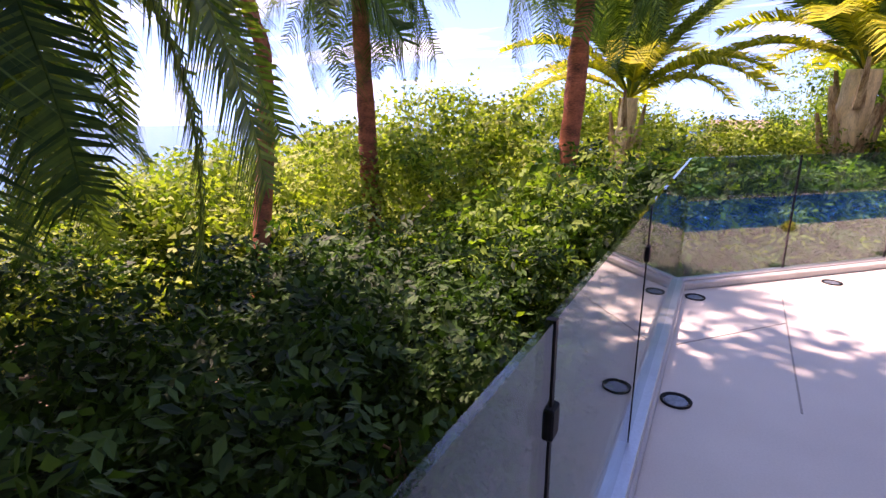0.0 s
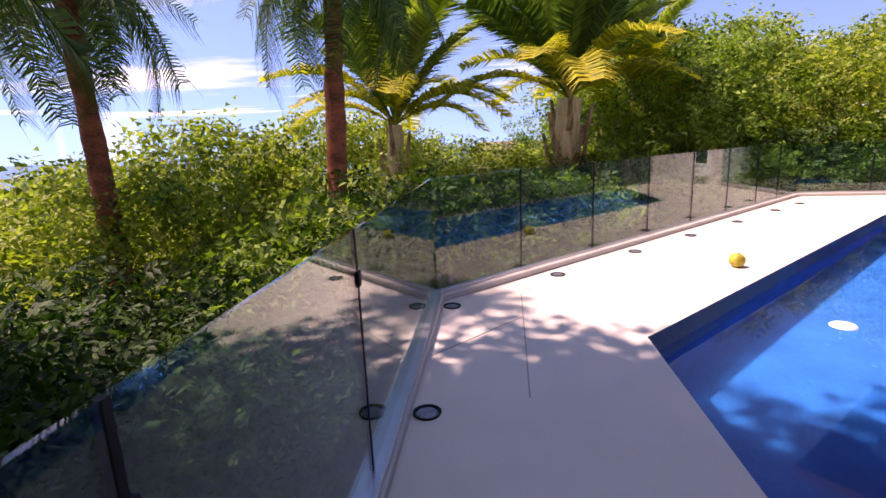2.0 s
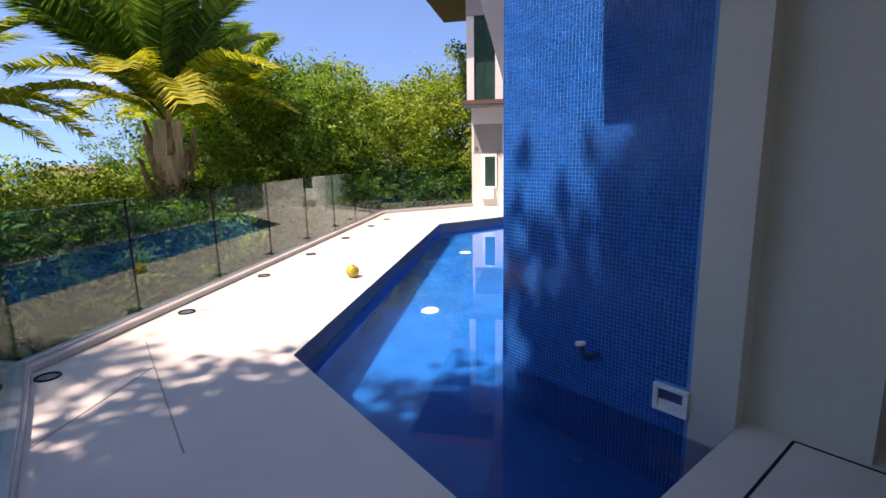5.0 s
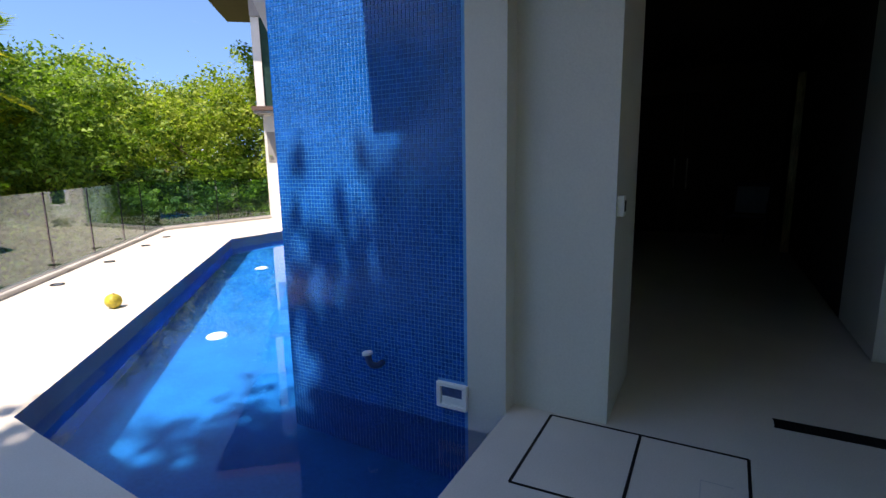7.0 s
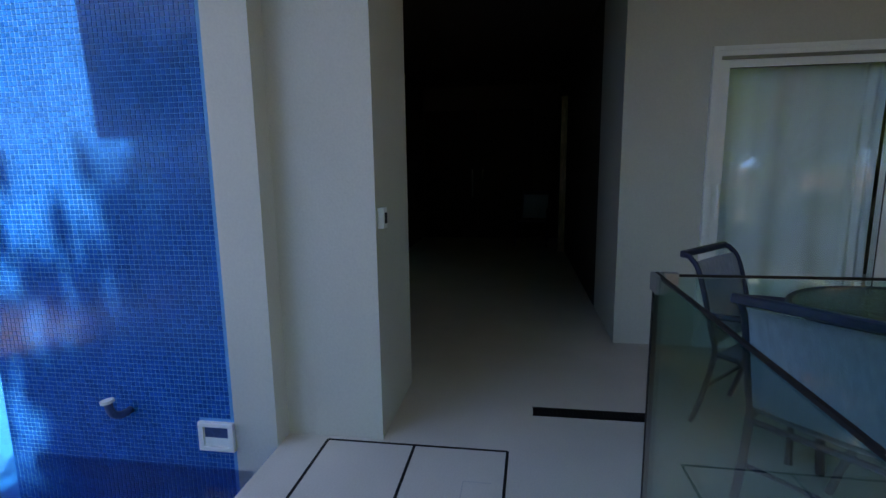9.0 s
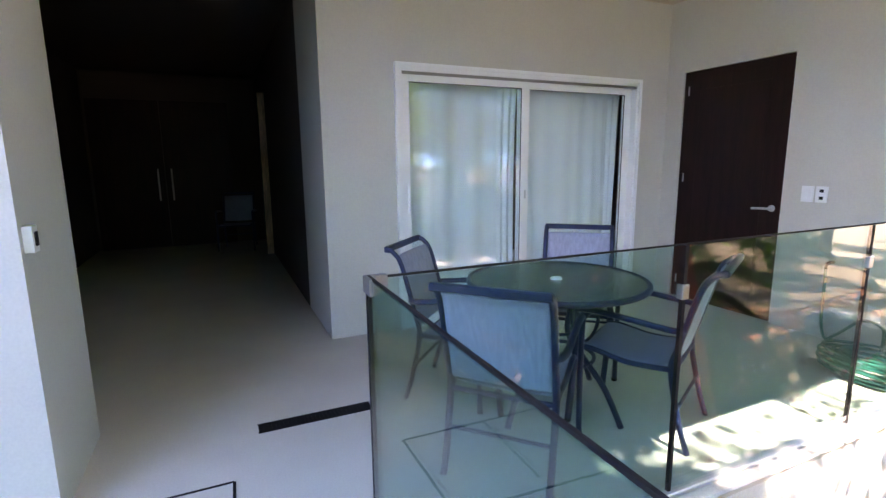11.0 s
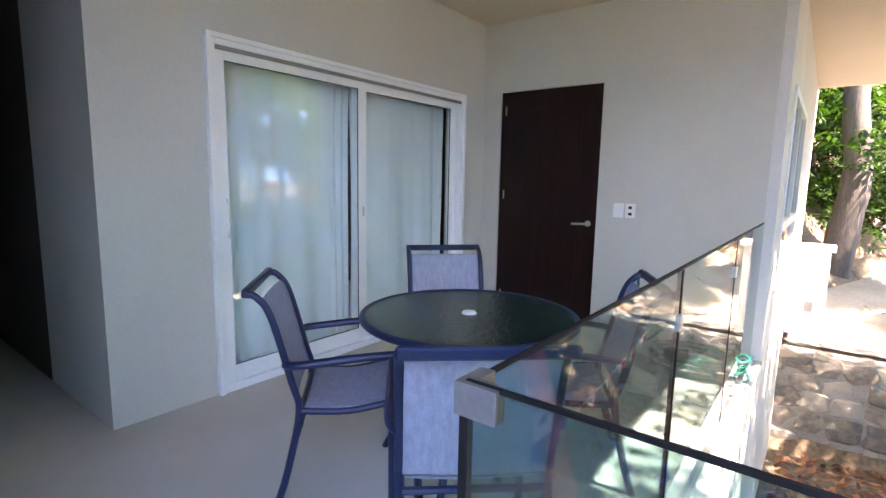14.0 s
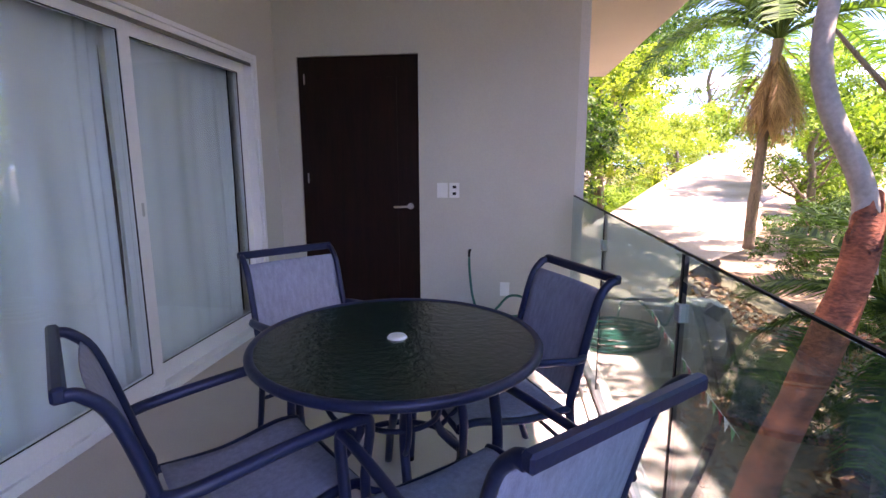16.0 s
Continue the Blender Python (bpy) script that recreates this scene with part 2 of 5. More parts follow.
def tube(bm, pts, r, n=8, r2=None, caps=True, flat=1.0):
    """A round bar along pts, tapering from r to r2."""
    pts = [Vector(p) for p in pts]
    r2 = r if r2 is None else r2
    rings = []
    side = None
    for i, p in enumerate(pts):
        d = (pts[min(i + 1, len(pts) - 1)] - pts[max(i - 1, 0)]).normalized()
        if side is None:
            side = d.orthogonal().normalized()
        side = (side - d * side.dot(d)).normalized()
        up = d.cross(side)
        rr = r + (r2 - r) * i / max(1, len(pts) - 1)
        rings.append([bm.verts.new(p + side * rr * math.cos(2 * math.pi * k / n) + up * rr * flat * math.sin(2 * math.pi * k / n)) for k in range(n)])
    for a, b in zip(rings, rings[1:]):
        for k in range(n):
            bm.faces.new((a[k], a[(k + 1) % n], b[(k + 1) % n], b[k]))
    if caps:
        bm.faces.new(rings[0][::-1])
        bm.faces.new(rings[-1])
    return bm


def arc_pts(pts, steps=6):
    """A smooth line through pts."""
    pts = [Vector(p) for p in pts]
    out = []
    for i in range(len(pts) - 1):
        p0, p1, p2, p3 = pts[max(i - 1, 0)], pts[i], pts[i + 1], pts[min(i + 2, len(pts) - 1)]
        for k in range(steps):
            t = k / steps
            out.append(0.5 * (2 * p1 + (p2 - p0) * t + (2 * p0 - 5 * p1 + 4 * p2 - p3) * t * t + (3 * p1 - p0 - 3 * p2 + p3) * t ** 3))
    return out + [pts[-1]]


# ---- plan ----
FA, FB = (1.022, 0.27), (1.229, 4.866)      # garden side glass fence
CORNER, FAR = (1.237, 4.877), (7.572, 10.483)
PX, PY = 3.06, 0.255                     # patio glass fence corner
SLX, DRY = 5.44, -3.404                  # sliding door wall, wooden door wall
MX, MY0, MY1 = 3.812, 1.915, 3.19        # mosaic wall face
CEIL_Z = 2.73
EAVE = 1.96
POOL = [(2.638, 3.989), (2.492, 1.704), (3.811, 1.704), (4.45, 1.70), (4.45, 3.2), (9.3, 7.4), (9.3, 7.95), (7.347, 8.149)]

# ---- ground, road, sea ----
def smooth(a, b, t):
    """Eases from 0 at a to 1 at b."""
    t = min(1, max(0, (t - a) / (b - a)))
    return t * t * (3 - 2 * t)


def drive_x(y):
    """The middle line of the drive, which bends away uphill."""
    s = -y - 8.0
    return 1.3 - 0.42 * s - 0.004 * s * s if s > 0 else 1.3 - 0.2 * s


def drive_z(y):
    return -0.58 + max(0.0, -y - 8.0) * 0.075 + max(0.0, -y - 16.0) * 0.04


def terrain(x, y):
    """Height of the hillside around the raised deck."""
    wob = noise.noise(Vector((x * 0.35, y * 0.35, 3.1)))
    # garden side: falls away from the deck towards the sea
    d = max(0.0, y * 0.75 - x * 0.66 - 5.0)
    g = -2.0 - 0.16 * d - 0.02 * max(0.0, d - 12) ** 1.3 + 0.3 * wob
    g = max(g, -70)
    # wooded slope beyond the pool
    k = smooth(-2, 9, x) * smooth(6, 12, y)
    g = g * (1 - k) + k * (-1.9 + 0.03 * min(40, max(0, x + y - 20)) + 0.3 * wob)
    # drive side
    w = smooth(-1.0, -4.0, y)
    low = -1.78 + 0.12 * wob
    off = x - drive_x(y)
    up = drive_z(y) - 0.05 + 0.05 * wob
    up += min(3.0, max(0.0, off - 2.1) * 0.9) * smooth(-8, -11, y)
    up -= max(0.0, -off - 0.6 - 1.6 * smooth(-6.8, -11.0, y)) * 0.5
    u = smooth(-6.15, -6.5, y) * smooth(-2.6, 0.9, x + 0.3 * min(0.0, y + 8))
    far = low * (1 - u) + up * u
    return g * (1 - w) + far * w


def build_ground():
    xs = ys = np.concatenate([-np.geomspace(400, 16, 16), np.arange(-15.5, 19, 0.45), np.geomspace(20, 400, 16)])
    bm = bmesh.new()
    g = [[bm.verts.new((x, y, terrain(x, y))) for y in ys] for x in xs]
    for i in range(len(xs) - 1):
        for j in range(len(ys) - 1):
            bm.faces.new((g[i][j], g[i + 1][j], g[i + 1][j + 1], g[i][j + 1]))
    for f in bm.faces:
        f.smooth = True
    structure("ground", bm, SOIL, "brown soil hillside littered with dry leaves", "ground")
    bm = bmesh.new()
    rows = []
    for y in np.arange(-6.3, -46, -0.7):
        rows.append([bm.verts.new((drive_x(y) + u, y, drive_z(y) + 0.035 + 0.03 * noise.noise(Vector((u * 0.8, y * 0.6, 9))))) for u in np.linspace(-0.3 - 1.6 * smooth(-6.8, -11.0, y) - 0.25 * noise.noise(Vector((0, y * 0.7, 5))), 2.0, 9)])
    for a, c in zip(rows, rows[1:]):
        for k in range(8):
            bm.faces.new((a[k], a[k + 1], c[k + 1], c[k]))
    for f in bm.faces:
        f.smooth = True
    structure("road", bm, ROAD, "sun bleached concrete drive climbing between wooded banks", "drive")
    bm = bmesh.new()
    bmesh.ops.create_grid(bm, x_segments=2, y_segments=2, size=4800, matrix=Matrix.Translation((0, 0, -55)))
    structure("water", bm, SEA, "hazy blue sea out to the horizon", "sea")


build_ground()

# ---- deck and pool ----
bm = bmesh.new()
for piece in ([(0.97, 0.09), (PX - 0.07, 0.16), (PX - 0.07, 1.702), (2.492, 1.702), (2.492, 3.0), (1.06, 3.0)],
              [(PX - 0.07, DRY), (12, DRY), (12, 1.702), (PX - 0.07, 1.702)],
              [(4.46, 1.702), (12, 1.702), (12, 7.6), (9.3, 7.4), (4.46, 3.2)],
              [(1.06, 3.0), (2.492, 3.0), (2.492, 1.702), (2.638, 3.989), (1.5, 5.25), (1.12, 4.93)],
              [(1.5, 5.25), (2.638, 3.989), (7.347, 8.149), (7.55, 10.58)],
              [(7.347, 8.149), (9.3, 7.95), (12.5, 7.6), (12.5, 9.6), (10.2, 10.1), (7.55, 10.58)]):
    one = bmesh.new()
    prism(one, piece, -0.35, 0.0)
    me = bpy.data.meshes.new("slab")
    one.to_mesh(me)
    one.free()
    bm.from_mesh(me)
    bpy.data.meshes.remove(me)
floor = structure("floor", bm, DECK, "smooth cream stone deck and patio floor", "floor")

# sealed joints sawn across the deck
SEALANT = mat("grey joint sealant", (0.33, 0.30, 0.27), 0.8, var=0.15, scale=6, fine=60, bump=0.1)
bm = bmesh.new()
for p, q in (((1.27, 3.775), (1.90, 4.43)), ((1.94, 4.98), (1.80, 3.25))):
    beam(bm, (*p, 0.001), (*q, 0.001), 0.009, 0.003)
structure("floor_joint", bm, SEALANT, "thin grey sealed joints sawn across the deck", "joint")

# skirt walls that carry the deck over the slope
bm = boxes(((1.06, 0.3, -3.5), (1.2, 4.8, -0.35)), ((1.1, 0.18, -3.5), (PX - 0.1, 0.3, -0.35)))
structure("wall_retaining", bm, PLASTER, "plastered retaining wall under the deck", "wall")

WATER_Z = -0.14
bm = bmesh.new()
depth = -0.75
lo = [bm.verts.new((x, y, depth)) for x, y in POOL]
hi = [bm.verts.new((x, y, -0.001)) for x, y in POOL]
bm.faces.new(lo)
for i in range(len(POOL)):
    j = (i + 1) % len(POOL)
    bm.faces.new((lo[j], lo[i], hi[i], hi[j]))
structure("pool_basin", bm, POOLTILE, "blue mosaic lined swimming pool basin", "pool")
bm = bmesh.new()
bm.faces.new([bm.verts.new((x, y, WATER_Z)) for x, y in POOL])
water = structure("pool_water", bm, WATER, "clear still blue pool water", "water")
water.visible_shadow = False

# ---- house walls ----
T = 0.2
bm = boxes(((SLX, -0.105, 0), (SLX + T, -0.65, 2.042)), ((SLX, -0.105, 2.042), (SLX + T, DRY, CEIL_Z)), ((SLX, -3.055, 0), (SLX + T, DRY, 2.042)),
           ((SLX + T, -0.105, 0), (6.4, -0.30, CEIL_Z)))
structure("wall_patio", bm, PLASTER, "cream plastered wall beside the corridor", "wall")
DRL, DRR, DRT = 5.251, 4.271, 2.10
bm = boxes(((3.06, DRY, -2.5), (DRR, DRY - T, CEIL_Z)), ((DRL, DRY, 0), (SLX + T, DRY - T, CEIL_Z)), ((DRR, DRY, DRT), (DRL, DRY - T, CEIL_Z)), ((DRR, DRY, -0.35), (DRL, DRY - T, 0)))
structure("wall_door", bm, PLASTER, "cream plastered wall around the wooden door", "wall")
# outer face of the house beside the drive, down to the slope, with a window
WY0, WY1, WZ0, WZ1 = -3.85, -5.85, 0.45, 2.03
bm = boxes(((2.99, DRY + 0.001, -3), (3.06 - 0.001, WY0, CEIL_Z)), ((2.99, WY1, -3), (3.059, -9.0, CEIL_Z)), ((2.99, WY0, -3), (3.059, WY1, WZ0)), ((2.99, WY0, WZ1), (3.059, WY1, CEIL_Z)),
           ((2.99, DRY, -3), (3.059, 0.14, -0.02)))
structure("wall_outer", bm, WHITEPLASTER, "white plastered outer wall dappled by leaf shadows", "wall")

# column, recess and return beside the corridor
bm = boxes(((MX + 0.002, 1.702, -1.35), (4.45, MY0, CEIL_Z)), ((3.936, 1.224, 0), (4.59, 1.702, CEIL_Z)), ((4.45, 1.702, 0), (4.59, 3.2, CEIL_Z)))
structure("wall_column", bm, PLASTER, "cream plastered column with a stepped recess", "wall")
bm = boxes(((MX + 0.006, MY0 + 0.002, -1.35), (4.449, MY1 - 0.006, 4.6)))
structure("wall_mosaic", bm, GROUT, "blue mosaic tiled feature wall rising from the pool", "wall")

# corridor behind, its gloom put into near-black wall and ceiling colour
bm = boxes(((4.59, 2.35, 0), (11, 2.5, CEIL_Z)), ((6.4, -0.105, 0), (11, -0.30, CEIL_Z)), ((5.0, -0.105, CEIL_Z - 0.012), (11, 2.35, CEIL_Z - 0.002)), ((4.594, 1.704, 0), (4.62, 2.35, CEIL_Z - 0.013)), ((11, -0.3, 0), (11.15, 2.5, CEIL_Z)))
structure("wall_corridor", bm, DARKROOM, "corridor walls and ceiling with their darkness put into the colour", "wall")

# unseen glazed wing added along the pool's inner side, a dark front for reflections
def added_wing():
    a, b = Vector((4.62, 3.28, 0)), Vector((10.85, 8.69, 0))
    u = (b - a).normalized()
    n = Vector((-u.y, u.x, 0))
    L = (b - a).length

    def slab(s0, s1, d0, d1, z0, z1):
        q = [a + u * p + n * d for p, d in ((s0, d0), (s1, d0), (s1, d1), (s0, d1))]
        return prism(bmesh.new(), [(v.x, v.y) for v in q], z0, z1)

    structure("wall_added_wing", slab(0, L, -0.06, -0.30, -0.3, 6.0), GREYWALL, "grey wall of the unseen added wing along the pool", "wall")
    structure("ceiling_added_wing", slab(0.1, L - 0.9, 0.75, -0.055, 2.75, 2.95), PLASTER, "plastered canopy slab over the unseen added wing", "canopy")
    m = 7
    for i in range(m):
        w = thing("window", "tall dark glazed panel of the unseen added wing in a grey metal frame", "window", group="glazing along the pool wing")
        s0, s1 = L * i / m + 0.03, L * (i + 1) / m - 0.03
        part("pane", slab(s0 + 0.05, s1 - 0.05, -0.02, -0.04, 0.05, 2.6), DARKGLASS, w)
        for p, q in ((s0, s0 + 0.05), (s1 - 0.05, s1)):
            part("stile", slab(p, q, 0.0, -0.058, 0.0, 2.65), BRACKET, w)
        part("head", slab(s0 + 0.05, s1 - 0.05, 0.0, -0.058, 2.6, 2.65), BRACKET, w)
        part("sill", slab(s0 + 0.05, s1 - 0.05, 0.0, -0.058, 0.0, 0.05), BRACKET, w)


added_wing()

# roof slab over patio and corridor, and an unseen storey added to cast shadows
bm = boxes(((EAVE, -8.7, CEIL_Z), (12, 0.0, 3.0)), ((3.13, 0.0, CEIL_Z), (12, 2.53, 3.0)))
structure("ceiling", bm, CEIL, "warm cream plastered ceiling and soffit", "ceiling")
bm = boxes(((3.0, -9.0, 3.0), (12, 1.68, 6.0)))
structure("wall_upper", bm, PLASTER, "unseen upper storey block added above the house", "wall")
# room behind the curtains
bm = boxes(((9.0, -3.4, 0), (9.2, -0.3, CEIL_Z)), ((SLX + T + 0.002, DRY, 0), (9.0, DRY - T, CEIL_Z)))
structure("wall_bedroom", bm, DARKROOM, "bedroom wall behind the curtains, its dimness put into the colour", "wall")
bm = boxes(((3.06, -9.0, -0.3), (12, DRY - T, -0.1)), ((3.06, -9.2, -3), (12, -9.0, CEIL_Z)))
structure("wall_back", bm, PLASTER, "plain back part of the house", "wall")
bm = boxes(((12.0, -9.2, -0.35), (12.2, 2.52, CEIL_Z)))
structure("wall_east", bm, PLASTER, "plain far wall of the house", "wall")


# ---- fences ----
def fence(name, label, pts, joints, top, base, lip=0.055, dark_top=False, clamps=True, clamp_mat=None, curb=0.16, channel=0.05):
    """A frameless glass fence: a curb with a metal channel, panes and dark seals along the line from pts[0] to pts[1]."""
    a, b = Vector((*pts[0], 0)), Vector((*pts[1], 0))
    u = (b - a).normalized()
    L = (b - a).length
    f = thing(name, label, "glass fence", a.x, a.y, base)
    part("curb", beam(bmesh.new(), (0, 0, lip / 2), u * L + Vector((0, 0, lip / 2)), curb, lip, 0.008), CURB, f, "pale concrete curb")
    part("channel", beam(bmesh.new(), (0, 0, lip + 0.012), u * L + Vector((0, 0, lip + 0.012)), channel, 0.022, 0.004), CHANNEL, f, "aluminium base channel")
    js = [0.0] + joints + [L]
    for s0, s1 in zip(js, js[1:]):
        g = 0.006
        p = part("pane", beam(bmesh.new(), u * (s0 + g) + Vector((0, 0, (lip + top) / 2)), u * (s1 - g) + Vector((0, 0, (lip + top) / 2)), 0.012, top - lip), GLASS, f)
        p.visible_shadow = False
    for s in joints:
        part("seal", beam(bmesh.new(), u * s + Vector((0, 0, lip)), u * s + Vector((0, 0, top)), 0.016, 0.015), BLACK, f, "dark joint seal")
        if not clamps:
            continue
        part("clamp", beam(bmesh.new(), u * (s - 0.018) + Vector((0, 0, top - 0.17)), u * (s + 0.018) + Vector((0, 0, top - 0.17)), 0.03, 0.055, 0.003), clamp_mat or STEEL, f, "metal pane clamp")
    # a black strip stands in for the dark internal reflection of the glass edge
    if dark_top:
        part("dark_edge_strip", beam(bmesh.new(), Vector((0, 0, top + 0.005)), u * L + Vector((0, 0, top + 0.005)), 0.007, 0.006), BLACK, f, "black strip for the dark look of the glass edge")
    return f


# clamps in black: the dark look of backlit steel is put into their colour
fence("glass_fence", "frameless glass fence on a pale curb above the garden", [FA, FB], [1.20, 2.32], 1.0, 0, clamp_mat=BLACK, curb=0.13, channel=0.10)
fence("glass_fence", "long frameless glass fence along the sunny pool deck", [CORNER, FAR], [1.02, 2.15, 3.27, 4.39, 5.5, 6.61, 7.55], 1.0, 0, clamps=False)
fence("glass_fence", "short glass fence between deck and neighbouring house", [FAR, (10.0, 10.06)], [1.2], 0.95, 0)
fence("glass_fence", "patio glass fence with steel clamps above the drive", [(PX, DRY), (PX, PY)], [1.30, 2.49], 1.015, 0, 0.02, True)
fence("glass_fence", "glass fence with its dark-looking edge drawn black beside the patio", [(PX, PY), FA], [1.05], 1.02, 0, 0.02, True)

# ---- sliding door ----
def sliding_door():
    d = thing("sliding_door", "white aluminium sliding glass door with drawn curtains", "sliding door", SLX, 0, 0)
    y0, y1, top = -0.65, -3.055, 2.042
    part("outer_frame", boxes(((-0.02, y0, 0.0), (0.10, y0 - 0.055, top)), ((-0.02, y1, 0.0), (0.10, y1 + 0.055, top)), ((-0.02, y0 - 0.055, top - 0.06), (0.10, y1 + 0.055, top)),
                              ((-0.02, y0 - 0.055, 0.0), (0.10, y1 + 0.055, 0.05)), bevel=0.004), WHITE, d)
    part("flange", boxes(((-0.035, y0, 0.0), (-0.021, y0 - 0.03, top)), ((-0.035, y1, 0.0), (-0.021, y1 + 0.03, top)), ((-0.035, y0 - 0.03, top - 0.028), (-0.021, y1 + 0.03, top)), bevel=0.003), WHITE, d)
    # solid grey bar draws the shadow gap under the head frame
    part("track", boxes(((-0.017, y0 - 0.056, top - 0.082), (-0.006, y1 + 0.056, top - 0.061))), BRACKET, d, "grey bar put in for the shadow gap at the upper track")
    for a, b, x in ((-0.705, -1.84, 0.0), (-1.77, -3.0, 0.045)):
        leaf = part("door_leaf", boxes(((x, a, 0.05), (x + 0.04, a - 0.06, 1.98)), ((x, b + 0.075, 0.05), (x + 0.04, b, 1.98)), ((x, a - 0.06, 1.91), (x + 0.04, b + 0.075, 1.98)),
                                       ((x, a - 0.06, 0.05), (x + 0.04, b + 0.075, 0.15)), bevel=0.003), WHITE, d)
        g = part("pane", boxes(((x + 0.016, a - 0.058, 0.148), (x + 0.022, b + 0.073, 1.912))), WINGLASS, leaf)
        g.visible_shadow = False
        part("gasket", boxes(((x + 0.006, b + 0.079, 0.15), (x + 0.012, b + 0.075, 1.91)), ((x + 0.006, a - 0.06, 1.906), (x + 0.012, b + 0.079, 1.91)), ((x + 0.006, a - 0.06, 0.15), (x + 0.012, b + 0.079, 0.154))), BLACK, leaf)
    bm = bmesh.new()
    tube(bm, [(-0.045, -0.73, 0.93), (-0.06, -0.73, 0.96), (-0.06, -0.73, 1.12), (-0.045, -0.73, 1.15)], 0.009)
    part("handle", bm, WHITE, d, "white pull handle")
    part("lock", boxes(((-0.004, -1.80, 1.0), (0.0, -1.815, 1.07)), bevel=0.001), STEEL, d, "small steel lock")


sliding_door()


def curtain(y0, y1):
    """A drawn curtain: broad soft folds, gathered tight at its far edge."""
    bm = bmesh.new()
    n = 220
    cols = []
    for i in range(n + 1):
        f = i / n
        y = y0 + (y1 - y0) * f
        tight = smooth(0.80, 0.97, f)
        w = (0.020 * math.sin(y * 15 + 1.9 * math.sin(y * 4.3)) + 0.006 * math.sin(y * 39 + 2.0 * math.sin(y * 7))) * (1 - tight) + 0.022 * tight * math.sin(y * 88 + 1.3 * math.sin(y * 9))
        col = []
        for z in (0.02, 0.12, 0.4, 0.8, 1.2, 1.6, 2.02):
            sway = 0.010 * math.sin(z * 3.1 + y * 6) + (0.03 * math.sin(y * 11) if z < 0.1 else 0)
            col.append(bm.verts.new((SLX + 0.15 + w * (0.65 + 0.35 * (1 - z / 2.1)) + sway, y + 0.03 * tight * math.sin(z * 1.7), z)))
        cols.append(col)
    for a, b in zip(cols, cols[1:]):
        for k in range(6):
            bm.faces.new((a[k], b[k], b[k + 1], a[k + 1]))
    ob = tagged(link("curtain", bm, CURTAIN, smooth=True), "white full length curtain in soft folds behind glass", "curtain", "bedroom curtains")
    m = ob.modifiers.new("cloth", "SOLIDIFY")
    m.thickness = 0.004


curtain(-0.60, -1.80)
curtain(-1.83, -2.97)


# ---- wooden door ----
def wooden_door():
    d = thing("door", "closed dark stained wooden door with lever handle", "door", 0, DRY, 0)
    x0, x1 = 4.275, 5.247
    leaf = part("leaf", boxes(((x0, -0.05, 0.006), (x1, -0.012, 2.096)), bevel=0.003), DOORWOOD, d)
    part("raised_panel", boxes(((x0 + 0.17, -0.013, 0.18), (x1 - 0.17, -0.006, 1.93)), bevel=0.004), DOORWOOD, leaf)
    for z in (0.18, 1.15, 1.93):
        part("hinge", boxes(((x1 - 0.055, -0.012, z - 0.04), (x1 - 0.045, -0.004, z + 0.04)), bevel=0.001), STEEL, d, "steel hinge")
    bm = bmesh.new()
    tube(bm, [(4.345, -0.013, 0.925), (4.345, 0.0, 0.925)], 0.026, 16)
    tube(bm, arc_pts([(4.345, 0.0, 0.925), (4.345, 0.045, 0.925), (4.38, 0.052, 0.925), (4.47, 0.05, 0.92)], 4), 0.009, 8)
    part("lever_handle", bm, STEEL, d, "satin steel lever handle")


wooden_door()


